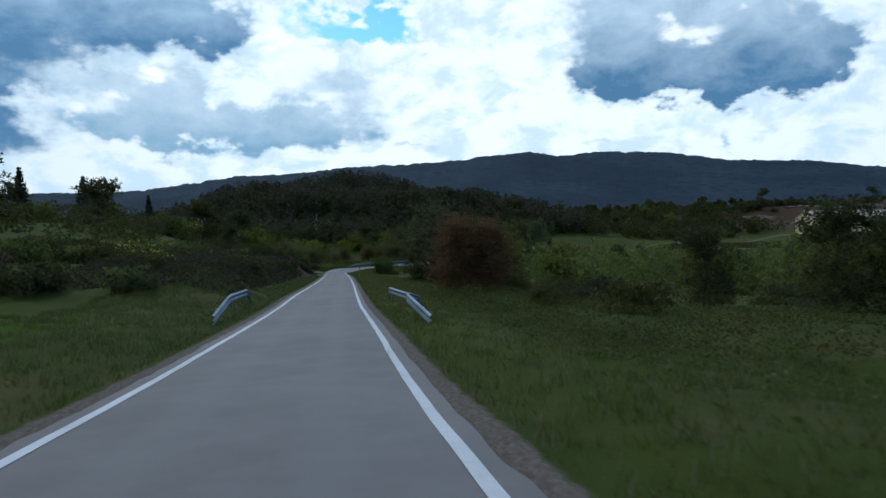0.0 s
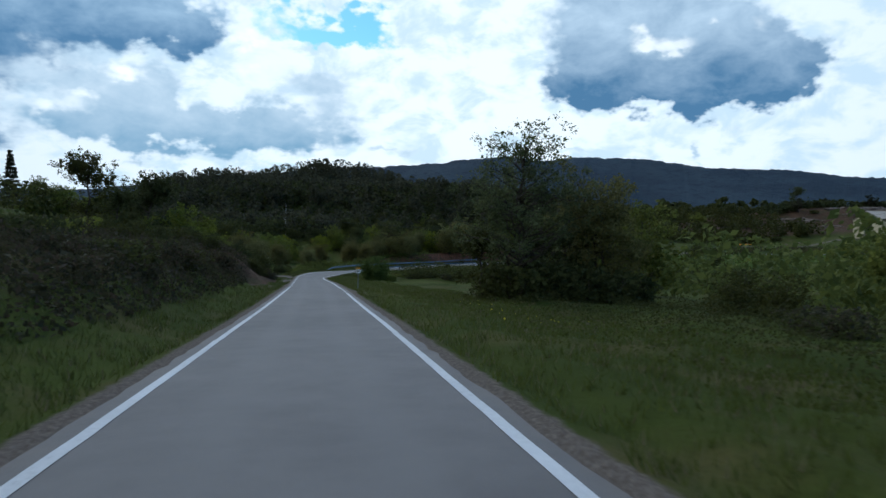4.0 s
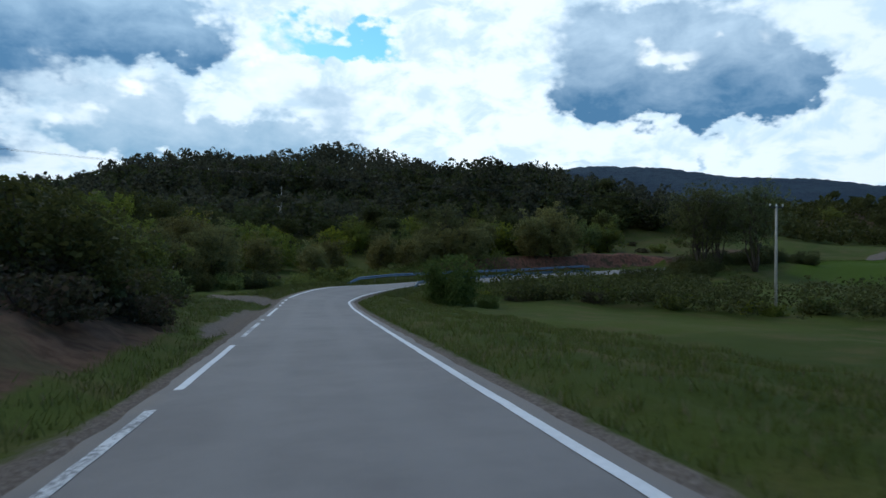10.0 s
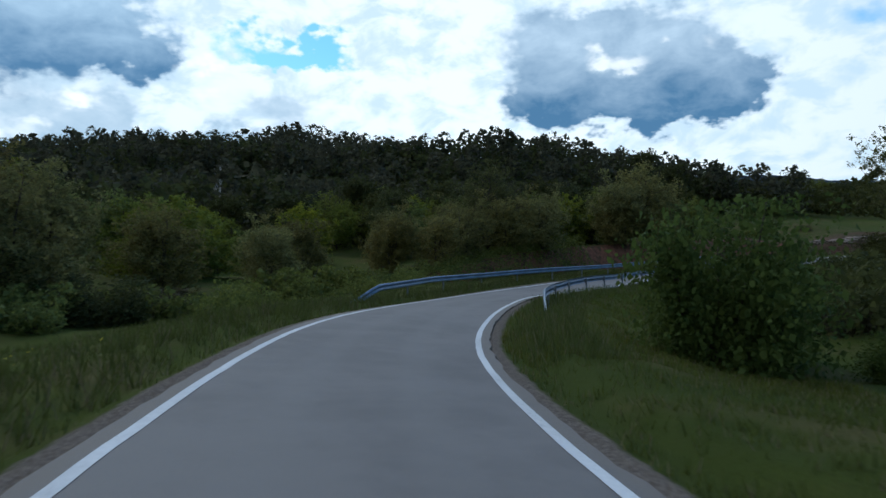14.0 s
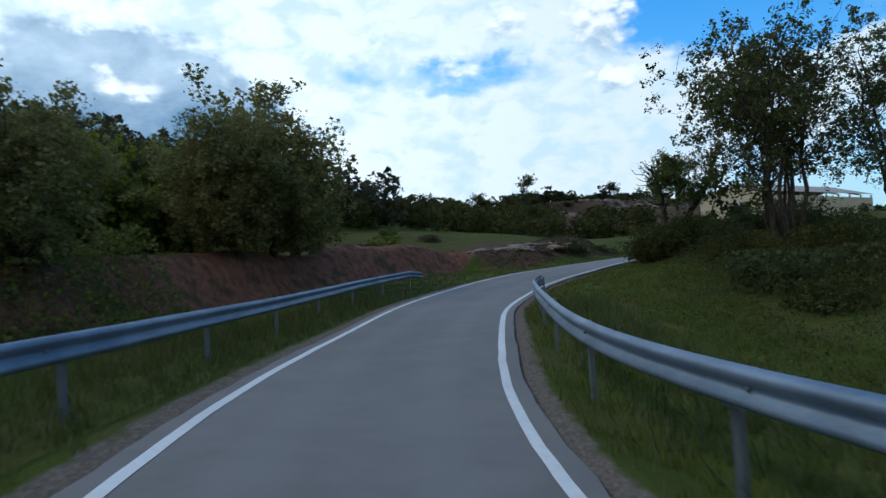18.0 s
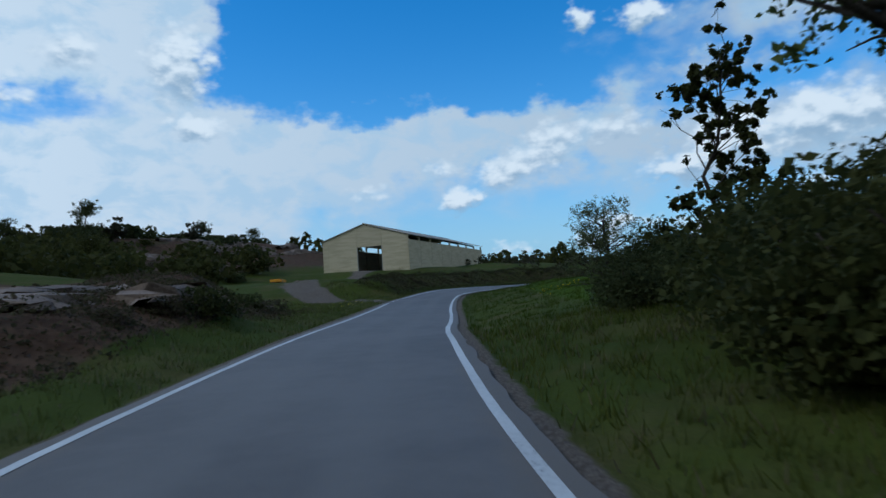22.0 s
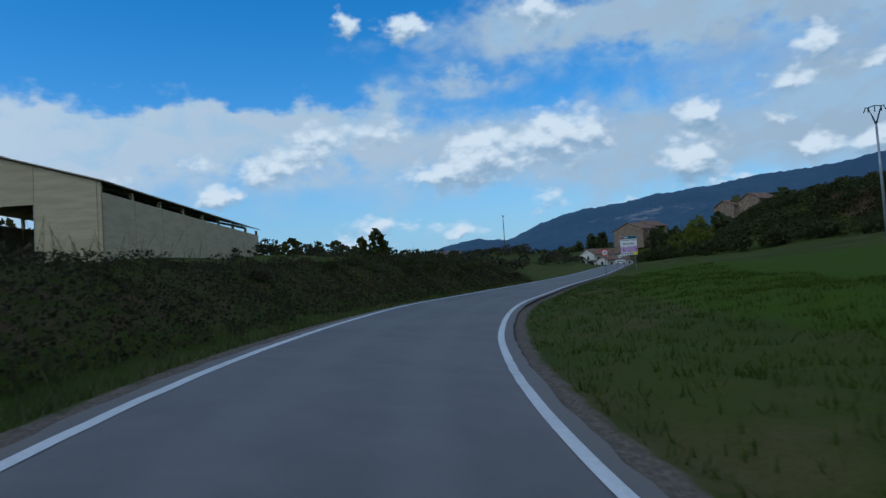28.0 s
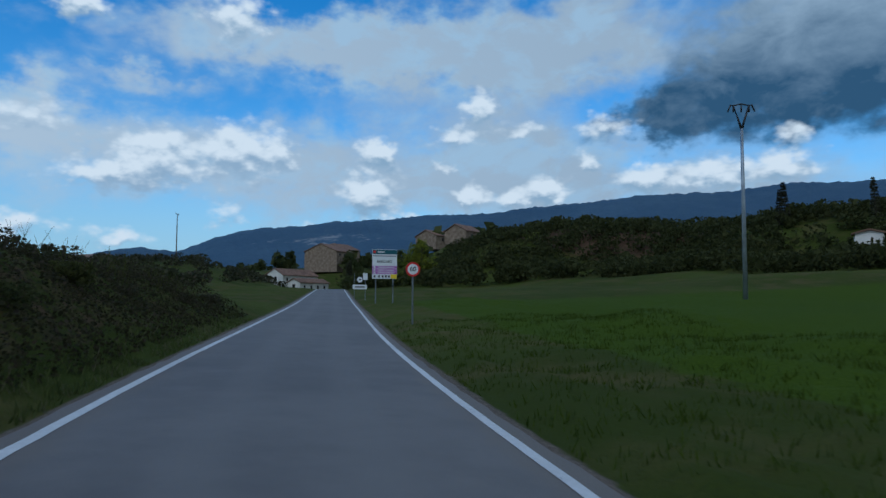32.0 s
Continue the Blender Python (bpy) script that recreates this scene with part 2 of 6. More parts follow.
HEAP_ROWS_2 = ((120.5, 11.9, 1.9, 1.2, 0.80), (119.7, 8.2, 2.6, 1.5, 0.90), (129.2, 15.5, 1.7, 1.1, 0.80), (127.0, 13.1, 2.2, 0.9, 0.60), (134.6, 8.5, 1.8, 1.2, 0.85), (128.3, 8.1, 1.4, 0.8, 0.75), (131.5, 8.0, 1.3, 0.8, 0.70), (137.8, 10.9, 1.2, 0.8, 0.70),
               (142.6, 9.3, 2.4, 1.2, 0.75), (147.8, 9.4, 2.4, 1.3, 0.70), (152.8, 9.8, 2.6, 1.2, 0.70), (132.8, 13.5, 2.0, 0.7, 0.50), (126.0, 10.7, 1.0, 0.6, 0.55), (153.6, 12.2, 1.5, 0.8, 0.50), (108.6, 21.8, 3.2, 1.7, 0.60), (124.0, 6.2, 3.0, 0.6, 0.45), (114.5, 5.4, 3.0, 0.6, 0.40), (139.5, 13.6, 3.0, 1.2, 0.5))
colour = heaps(colour, HEAP_ROWS_2, (1.03, 1.05, 1.07), (0.41, 0.55, 0.69), 0.22, 0.66)
back = k.add("ShaderNodeBackground", Color=colour, Strength=1.0)
k.tree.links.new(back.outputs[0], k.add("ShaderNodeOutputWorld").inputs[0])

sun = new("sun", bpy.data.lights.new("sun", "SUN"))
sun.data.energy, sun.data.angle, sun.data.color = 0.9, radians(12), (1.0, 0.93, 0.82)
a, b = radians(SUN_BEARING), radians(SUN_HEIGHT)
sun.matrix_world = look((math.sin(a) * math.cos(b) * 50, math.cos(a) * math.cos(b) * 50, math.sin(b) * 50), (0, 0, 0))


# ---- materials ----
def material(name):
    m = bpy.data.materials.new(name)
    m.use_nodes = True
    return m, Nodes(m.node_tree)


def finish(kk, colour, rough=0.8, metal=0.0, bump_fac=None, bump_size=0.05, bump_strength=0.5, through_light=0.0, spec=0.3):
    p = kk.add("ShaderNodeBsdfPrincipled", Roughness=rough, Metallic=metal)
    kk.put((*colour, 1) if isinstance(colour, tuple) else colour, p.inputs["Base Color"])
    p.inputs["Specular IOR Level"].default_value = spec
    if bump_fac is not None:
        bm_ = kk.add("ShaderNodeBump", Height=bump_fac, Distance=bump_size, Strength=bump_strength)
        kk.tree.links.new(bm_.outputs[0], p.inputs["Normal"])
    out = p.outputs[0]
    if through_light:
        tr = kk.add("ShaderNodeBsdfTranslucent")
        kk.put((*colour, 1) if isinstance(colour, tuple) else colour, tr.inputs[0])
        mx = kk.add("ShaderNodeMixShader", Fac=through_light)
        kk.tree.links.new(out, mx.inputs[1])
        kk.tree.links.new(tr.outputs[0], mx.inputs[2])
        out = mx.outputs[0]
    kk.tree.links.new(out, kk.add("ShaderNodeOutputMaterial").inputs[0])


def plain(name, low, high, scale=3.0, rough=0.8, metal=0.0, bump_size=0.01, bump_strength=0.3, spec=0.3, fine=40.0):
    """A surface that wanders between two colours at two scales."""
    m, kk = material(name)
    co = kk.add("ShaderNodeTexCoord").outputs["Object"]
    big, small = kk.noise(co, scale, 5), kk.noise(co, fine, 3)
    fac = kk.math("ADD", kk.math("MULTIPLY", big, 0.7), kk.math("MULTIPLY", small, 0.3))
    finish(kk, kk.mix(kk.span(fac, 0.35, 0.65), low, high), rough, metal, small, bump_size, bump_strength, spec=spec)
    return m


def leafy(name, low, high, alt=None, share=0.0):
    """Leaves: every leaf its own tone, every plant another."""
    m, kk = material(name)
    island = kk.add("ShaderNodeNewGeometry").outputs["Random Per Island"]
    own = kk.add("ShaderNodeObjectInfo").outputs["Random"]
    col = kk.mix(island, low, high)
    if alt:
        col = kk.mix(kk.math("MULTIPLY", kk.math("GREATER_THAN", kk.math("FRACT", kk.math("MULTIPLY", island, 7.31)), 1 - share), 1.0), col, alt)
    hsv = kk.add("ShaderNodeHueSaturation", Hue=kk.span(own, 0, 1, 0.485, 0.512), Saturation=kk.span(own, 0, 1, 1.04, 0.9), Value=kk.span(kk.math("FRACT", kk.math("MULTIPLY", own, 5.7)), 0, 1, 0.82, 1.12), Color=col)
    finish(kk, hsv.outputs[0], 0.7, through_light=0.42, spec=0.1)
    return m


LEAF = leafy("leaf_green", (0.085, 0.108, 0.025), (0.185, 0.208, 0.046))
LEAF_OAK = leafy("leaf_oak", (0.07, 0.084, 0.032), (0.15, 0.165, 0.062))
LEAF_OLIVE = leafy("leaf_olive", (0.115, 0.112, 0.036), (0.225, 0.208, 0.066))
LEAF_BUSH = leafy("leaf_bush", (0.048, 0.07, 0.012), (0.105, 0.135, 0.022))
LEAF_BRIGHT = leafy("leaf_bright", (0.112, 0.145, 0.017), (0.21, 0.23, 0.032))
LEAF_DARK = leafy("leaf_dark", (0.043, 0.05, 0.015), (0.088, 0.096, 0.029))
LEAF_BROWN = leafy("leaf_brown", (0.12, 0.074, 0.038), (0.225, 0.14, 0.07), (0.075, 0.082, 0.035), 0.2)
LEAF_SCRUB = leafy("leaf_scrub", (0.042, 0.041, 0.019), (0.082, 0.075, 0.037), (0.085, 0.064, 0.044), 0.25)
LEAF_WEED = leafy("leaf_weed", (0.034, 0.036, 0.015), (0.068, 0.064, 0.03), (0.085, 0.07, 0.045), 0.2)
LEAF_BLOSSOM = leafy("leaf_blossom", (0.040, 0.060, 0.020), (0.09, 0.11, 0.04), (0.34, 0.31, 0.27), 0.22)
LEAF_BROOM = leafy("leaf_broom", (0.045, 0.070, 0.015), (0.09, 0.12, 0.02), (0.42, 0.31, 0.01), 0.3)
NEEDLE = leafy("needle", (0.034, 0.036, 0.022), (0.078, 0.078, 0.044))
BLADE = leafy("grass_blade", (0.056, 0.07, 0.014), (0.105, 0.122, 0.026), (0.15, 0.13, 0.07), 0.14)
CROP = leafy("crop_blade", (0.042, 0.068, 0.004), (0.078, 0.112, 0.008))
FLOWER = leafy("yellow_flower", (0.55, 0.42, 0.01), (0.75, 0.58, 0.02))
BARK = plain("bark", (0.035, 0.027, 0.020), (0.085, 0.068, 0.050), 4.0, 0.9, bump_size=0.03, bump_strength=0.7)
ZINC = plain("galvanised_steel", (0.105, 0.145, 0.195), (0.180, 0.230, 0.295), 1.3, 0.52, 0.45, fine=25.0)
POST_ZINC = plain("post_steel", (0.13, 0.145, 0.16), (0.22, 0.24, 0.26), 2.0, 0.5, 0.7)
POLE_CONCRETE = plain("pole_concrete", (0.30, 0.28, 0.25), (0.42, 0.40, 0.36), 2.0, 0.85)
POLE_STEEL = plain("pole_steel", (0.22, 0.25, 0.28), (0.34, 0.38, 0.42), 1.0, 0.5, 0.5)
WOOD = plain("weathered_wood", (0.08, 0.065, 0.05), (0.17, 0.14, 0.11), 3.0, 0.85)
DARK_METAL = plain("dark_metal", (0.02, 0.02, 0.022), (0.05, 0.05, 0.052), 3.0, 0.6, 0.3)
ROCK = plain("rock", (0.10, 0.075, 0.06), (0.24, 0.18, 0.14), 0.7, 0.9, bump_size=0.06, bump_strength=0.8, fine=9.0)
STONE_WALL = plain("stone_wall", (0.16, 0.115, 0.08), (0.30, 0.23, 0.17), 1.1, 0.9, bump_size=0.05, bump_strength=0.6, fine=6.0)
PLASTER = plain("white_plaster", (0.52, 0.51, 0.48), (0.72, 0.70, 0.66), 0.5, 0.85)
TILE = plain("roof_tile", (0.13, 0.075, 0.05), (0.25, 0.15, 0.10), 0.8, 0.85, bump_size=0.04, bump_strength=0.6, fine=7.0)
GLASS_DARK = plain("dark_window", (0.012, 0.013, 0.015), (0.03, 0.03, 0.035), 2.0, 0.15, spec=0.5)
ROOF_SHEET = plain("roof_sheet", (0.32, 0.27, 0.21), (0.44, 0.37, 0.29), 0.6, 0.7)
ORANGE = plain("orange_paint", (0.62, 0.24, 0.012), (0.80, 0.34, 0.02), 2.0, 0.5)
SIGN_WHITE = plain("sign_white", (0.66, 0.68, 0.70), (0.76, 0.78, 0.80), 3.0, 0.4)
SIGN_BLACK = plain("sign_black", (0.008, 0.008, 0.009), (0.016, 0.016, 0.018), 3.0, 0.5)
SIGN_ORANGE = plain("sign_orange", (0.70, 0.30, 0.01), (0.80, 0.36, 0.02), 3.0, 0.4)
SIGN_RED = plain("sign_red", (0.55, 0.02, 0.02), (0.66, 0.035, 0.03), 3.0, 0.4)
SIGN_TEAL = plain("sign_teal", (0.012, 0.085, 0.11), (0.02, 0.11, 0.14), 3.0, 0.4)
SIGN_VIOLET = plain("sign_violet", (0.34, 0.10, 0.38), (0.42, 0.14, 0.46), 3.0, 0.4)
SIGN_YELLOW = plain("sign_yellow", (0.75, 0.55, 0.02), (0.85, 0.62, 0.03), 3.0, 0.4)


def make_paint(name="road_paint", shift=0.0):
    m, kk = material(name)
    co = kk.add("ShaderNodeTexCoord").outputs["Object"]
    worn = kk.math("ADD", kk.math("MULTIPLY", kk.noise(co, 14.0, 6, 0.7), 0.6), kk.math("MULTIPLY", kk.noise(co, 0.45, 3), 0.5))
    col = kk.ramp(worn, (0.36 + shift, (0.15, 0.15, 0.15)), (0.43 + shift, (0.50, 0.50, 0.49)), (0.72, (0.66, 0.66, 0.65)))
    finish(kk, col, 0.65, bump_fac=worn, bump_size=0.003)
    return m


def make_asphalt():
    m, kk = material("asphalt")
    co = kk.add("ShaderNodeTexCoord").outputs["Object"]
    lane = kk.add("ShaderNodeAttribute")
    lane.attribute_name = "across"
    d = lane.outputs["Fac"]
    patches, grain, big = kk.noise(co, 0.22, 5, 0.6), kk.noise(co, 60.0, 3, 0.7), kk.noise(co, 1.3, 5, 0.65)
    tone = kk.math("ADD", kk.math("MULTIPLY", patches, 0.6), kk.math("MULTIPLY", big, 0.4))
    col = kk.mix(kk.span(tone, 0.36, 0.64), (0.118, 0.107, 0.099), (0.162, 0.148, 0.136))
    track = kk.span(kk.math("ABSOLUTE", kk.math("SUBTRACT", kk.math("ABSOLUTE", d), 0.75)), 0.42, 0.1)
    col = kk.mix(kk.math("MULTIPLY", track, 0.45), col, (0.168, 0.155, 0.143))
    col = kk.mix(kk.math("MULTIPLY", kk.span(grain, 0.5, 0.75), 0.4), col, (0.22, 0.21, 0.20))
    edge = kk.span(kk.math("ADD", kk.math("ABSOLUTE", d), kk.math("MULTIPLY", big, 0.6)), 2.15, 2.5)
    col = kk.mix(kk.math("MULTIPLY", edge, 0.75), col, (0.16, 0.135, 0.11))
    finish(kk, col, kk.span(grain, 0.2, 0.8, 0.62, 0.85), bump_fac=grain, bump_size=0.006, bump_strength=0.6, spec=0.35)
    return m


def make_ground():
    """Grass, gravel, earth, red earth and young crop, told apart by the cover of each place."""
    m, kk = material("ground")
    co = kk.add("ShaderNodeTexCoord").outputs["Object"]
    cov = kk.add("ShaderNodeAttribute")
    cov.attribute_name = "cover"
    cs = kk.add("ShaderNodeSeparateColor", Color=cov.outputs["Color"])
    red = kk.add("ShaderNodeAttribute")
    red.attribute_name = "red"
    rough_n, mid, big, fine = kk.noise(co, 2.2, 6, 0.65), kk.noise(co, 0.35, 6, 0.6), kk.noise(co, 0.05, 5), kk.noise(co, 18.0, 4, 0.7)
    grass = kk.mix(kk.span(big, 0.35, 0.65), (0.043, 0.057, 0.010), (0.068, 0.084, 0.015))
    grass = kk.mix(kk.span(mid, 0.45, 0.7), grass, (0.092, 0.080, 0.028))
    grass = kk.mix(kk.math("MULTIPLY", kk.span(fine, 0.4, 0.75), 0.6), grass, (0.036, 0.041, 0.010))
    earth = kk.mix(kk.span(rough_n, 0.35, 0.65), (0.062, 0.036, 0.022), (0.110, 0.067, 0.042))
    earth = kk.mix(kk.math("MULTIPLY", kk.span(mid, 0.5, 0.65), 0.6), earth, (0.055, 0.055, 0.025))
    redcol = kk.mix(kk.span(rough_n, 0.35, 0.7), (0.115, 0.054, 0.036), (0.205, 0.100, 0.066))
    redcol = kk.mix(kk.math("MULTIPLY", kk.span(kk.noise(co, 0.9, 5, 0.65), 0.5, 0.62), 0.8), redcol, (0.05, 0.045, 0.024))
    gravel = kk.mix(kk.span(fine, 0.35, 0.7), (0.098, 0.078, 0.061), (0.190, 0.156, 0.126))
    crop = kk.mix(kk.span(fine, 0.3, 0.7), (0.036, 0.060, 0.004), (0.064, 0.096, 0.007))

    def edge(mask):
        return kk.span(kk.math("ADD", mask, kk.math("MULTIPLY", kk.math("SUBTRACT", rough_n, 0.5), 0.9)), 0.35, 0.65)

    col = kk.mix(edge(cs.outputs[2]), grass, crop)
    col = kk.mix(edge(cs.outputs[1]), col, earth)
    col = kk.mix(edge(red.outputs["Fac"]), col, redcol)
    col = kk.mix(edge(cs.outputs[0]), col, gravel)
    finish(kk, col, 0.9, bump_fac=kk.math("ADD", rough_n, kk.math("MULTIPLY", fine, 0.4)), bump_size=0.10, bump_strength=0.7, spec=0.04)
    return m


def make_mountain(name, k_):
    """Wooded slopes with distance haze painted into their colour; k_ is how strongly."""
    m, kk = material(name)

    def hazed(r, g, b):
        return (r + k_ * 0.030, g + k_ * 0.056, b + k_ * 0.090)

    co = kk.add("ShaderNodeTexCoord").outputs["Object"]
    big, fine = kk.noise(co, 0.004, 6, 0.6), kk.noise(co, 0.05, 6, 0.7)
    col = kk.mix(kk.span(big, 0.4, 0.6), hazed(0.020, 0.034, 0.048), hazed(0.034, 0.052, 0.066))
    col = kk.mix(kk.span(fine, 0.45, 0.7), col, hazed(0.014, 0.025, 0.038))
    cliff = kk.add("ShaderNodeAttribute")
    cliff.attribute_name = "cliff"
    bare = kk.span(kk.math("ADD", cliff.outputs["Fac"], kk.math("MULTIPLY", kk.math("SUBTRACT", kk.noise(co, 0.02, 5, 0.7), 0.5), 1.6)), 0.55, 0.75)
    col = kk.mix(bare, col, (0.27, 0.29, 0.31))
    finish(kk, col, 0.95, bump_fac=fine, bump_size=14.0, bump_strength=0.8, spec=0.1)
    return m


def make_panel():
    """Precast concrete panels with weather streaks."""
    m, kk = material("concrete_panel")
    co = kk.add("ShaderNodeTexCoord").outputs["Object"]
    stretch = kk.add("ShaderNodeMapping", Vector=co)
    stretch.inputs["Scale"].default_value = (0.35, 0.35, 2.2)
    bands, grain = kk.noise(stretch.outputs[0], 0.9, 4), kk.noise(co, 12.0, 4)
    own = kk.add("ShaderNodeObjectInfo").outputs["Random"]
    col = kk.mix(kk.span(bands, 0.35, 0.65), (0.46, 0.39, 0.26), (0.56, 0.48, 0.33))
    col = kk.mix(kk.math("MULTIPLY", own, 0.18), col, (0.38, 0.32, 0.22))
    finish(kk, col, 0.85, bump_fac=grain, bump_size=0.01, spec=0.2)
    return m


PAINT_WORN = make_paint("worn_paint", 0.145)
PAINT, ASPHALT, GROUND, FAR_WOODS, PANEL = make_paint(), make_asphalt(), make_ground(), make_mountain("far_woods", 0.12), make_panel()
# farther range: more haze blue put into its base colour
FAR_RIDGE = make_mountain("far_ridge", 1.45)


# ---- mesh helpers ----
def mesh_of(name, verts, faces, mat=None, smooth=False):
    me = bpy.data.meshes.new(name)
    me.from_pydata([tuple(v) for v in verts], [], [tuple(f) for f in faces])
    if mat:
        me.materials.append(mat)
    if smooth:
        me.polygons.foreach_set("use_smooth", [True] * len(me.polygons))
    return me


def quads_mesh(name, verts, mat):
    """A mesh of loose four-sided faces, from an array of 4 n points."""
    n = len(verts) // 4
    me = bpy.data.meshes.new(name)
    me.vertices.add(4 * n)
    me.vertices.foreach_set("co", np.asarray(verts, np.float32).ravel())
    me.loops.add(4 * n)
    me.loops.foreach_set("vertex_index", np.arange(4 * n, dtype=np.int32))
    me.polygons.add(n)
    me.polygons.foreach_set("loop_start", np.arange(0, 4 * n, 4, dtype=np.int32))
    me.update(calc_edges=True)
    me.materials.append(mat)
    return me


def part(name, me, parent=None, label="", m=None):
    """Links a mesh as one object, under a thing or under a part."""
    if isinstance(me, bmesh.types.BMesh):
        data = bpy.data.meshes.new(name)
        me.to_mesh(data)
        me.free()
        me = data
    ob = new(name, me)
    if parent:
        ob.parent = parent
    if m is not None:
        ob.matrix_basis = m
    if label:
        ob["label"] = label
    return ob


def thing(name, label, category, m=None, group="", kind=""):
    ob = new(name)
    ob.empty_display_size = 0.2
    if m is not None:
        ob.matrix_basis = m
    return tagged(ob, label, category, group, kind)


def block(sx_, sy_, sz_, mat, bevel=0.01, at=(0, 0, 0)):
    """A bevelled block that stands on z = 0 round at."""
    bm = bmesh.new()
    bmesh.ops.create_cube(bm, size=1)
    bmesh.ops.scale(bm, vec=(sx_, sy_, sz_), verts=bm.verts)
    bmesh.ops.translate(bm, vec=(at[0], at[1], at[2] + sz_ / 2), verts=bm.verts)
    if bevel:
        bmesh.ops.bevel(bm, geom=bm.edges[:], offset=bevel, segments=1, affect="EDGES")
    me = bpy.data.meshes.new("block")
    bm.to_mesh(me)
    bm.free()
    me.materials.append(mat)
    return me


def tube(points, radii, sides=6, mat=None, name="tube", close=True):
    """A tapered tube along points."""
    verts, faces = [], []
    pts = [Vector([float(c) for c in p]) for p in points]
    for i, p in enumerate(pts):
        d = (pts[min(i + 1, len(pts) - 1)] - pts[max(i - 1, 0)]).normalized()
        side = d.cross(Vector((0, 0, 1)) if abs(d.z) < 0.95 else Vector((1, 0, 0))).normalized()
        up = side.cross(d)
        for j in range(sides):
            an = 2 * math.pi * j / sides
            verts.append(p + float(radii[i]) * (math.cos(an) * side + math.sin(an) * up))
    for i in range(len(pts) - 1):
        for j in range(sides):
            a_, b_ = i * sides + j, i * sides + (j + 1) % sides
            faces.append((a_, b_, b_ + sides, a_ + sides))
    if close:
        faces.append(tuple(range(sides - 1, -1, -1)))
        faces.append(tuple(range((len(pts) - 1) * sides, len(pts) * sides)))
    return mesh_of(name, verts, faces, mat, True)


def join(name, meshes, mat=None):
    """Several meshes of one part as one mesh."""
    bm = bmesh.new()
    for me in meshes:
        bm.from_mesh(me)
    out = bpy.data.meshes.new(name)
    bm.to_mesh(out)
    bm.free()
    out.materials.append(mat or meshes[0].materials[0])
    return out


# ---- the road's line: x, y, height of its middle, cross fall in degrees ----
ROAD = [(4.80, -28.50, 3.045, -0.32), (-1.13, 5.98, -0.439, 0.76), (-3.47, 21.56, -1.401, 0.33), (-5.85, 37.65, -2.137, -0.82), (-9.68, 64.14, -3.399, 0.93), (-13.49, 90.62, -4.509, -0.92),
        (-17.52, 115.48, -5.819, 1.89), (-20.03, 131.29, -6.516, -0.27), (-21.65, 141.37, -6.974, 0.84), (-22.70, 151.30, -7.228, -3.75), (-22.01, 163.07, -7.364, -5.41), (-17.84, 176.54, -7.519, 0.04),
        (-9.40, 189.14, -7.600, -5.21), (-2.01, 196.21, -7.397, -2.04), (5.60, 202.17, -7.254, -3.75), (18.10, 208.72, -6.777, -2.38), (32.22, 212.45, -6.225, 0.02), (41.96, 214.13, -6.070, -3.34),
        (67.23, 218.24, -5.322, -1.55), (81.02, 218.27, -4.927, -5.29), (97.97, 214.50, -4.737, -3.89), (113.17, 208.45, -4.642, -2.61), (149.92, 190.03, -4.096, -2.06), (214.95, 156.90, -2.526, -0.15),
        (300.04, 112.58, -2.659, 0.02)]


def spline(points, step=1.0):
    """Catmull-Rom through points, resampled at even steps along the ground."""
    p = np.array(points, float)
    p = np.vstack([2 * p[0] - p[1], p, 2 * p[-1] - p[-2]])
    out = []
    for i in range(1, len(p) - 2):
        p0, p1, p2, p3 = p[i - 1:i + 3]
        # centripetal knots
        t0 = 0.0
        t1 = t0 + np.linalg.norm((p1 - p0)[:2]) ** 0.5
        t2 = t1 + np.linalg.norm((p2 - p1)[:2]) ** 0.5
        t3 = t2 + np.linalg.norm((p3 - p2)[:2]) ** 0.5
        for t in np.linspace(t1, t2, 40, endpoint=False):
            a1, a2, a3 = (t1 - t) / (t1 - t0) * p0 + (t - t0) / (t1 - t0) * p1, (t2 - t) / (t2 - t1) * p1 + (t - t1) / (t2 - t1) * p2, (t3 - t) / (t3 - t2) * p2 + (t - t2) / (t3 - t2) * p3
            b1, b2 = (t2 - t) / (t2 - t0) * a1 + (t - t0) / (t2 - t0) * a2, (t3 - t) / (t3 - t1) * a2 + (t - t1) / (t3 - t1) * a3
            out.append((t2 - t) / (t2 - t1) * b1 + (t - t1) / (t2 - t1) * b2)
    out.append(p[-2])
    out = np.array(out)
    s = np.r_[0, np.cumsum(np.linalg.norm(np.diff(out[:, :2], axis=0), axis=1))]
    even = np.arange(0, s[-1], step)
    return np.stack([np.interp(even, s, c) for c in out.T], 1), even


LINE, LINE_S = spline(ROAD)
LINE_S = LINE_S - LINE_S[np.argmin(np.hypot(LINE[:, 0], LINE[:, 1] + 0.2))]      # s = 0 beside the start
_t = np.gradient(LINE[:, :2], axis=0)
LINE_T = _t / np.linalg.norm(_t, axis=1)[:, None]
LINE_R = np.stack([LINE_T[:, 1], -LINE_T[:, 0]], 1)                             # to the right


def smooth(v, lo, hi):
    t = np.clip((np.asarray(v, float) - lo) / (hi - lo), 0, 1)
    return t * t * (3 - 2 * t)


def along(s, *columns):
    """Table columns at s, each a list of (s, value)."""
    return [np.interp(s, [c[0] for c in col], [c[1] for c in col]) for col in columns]


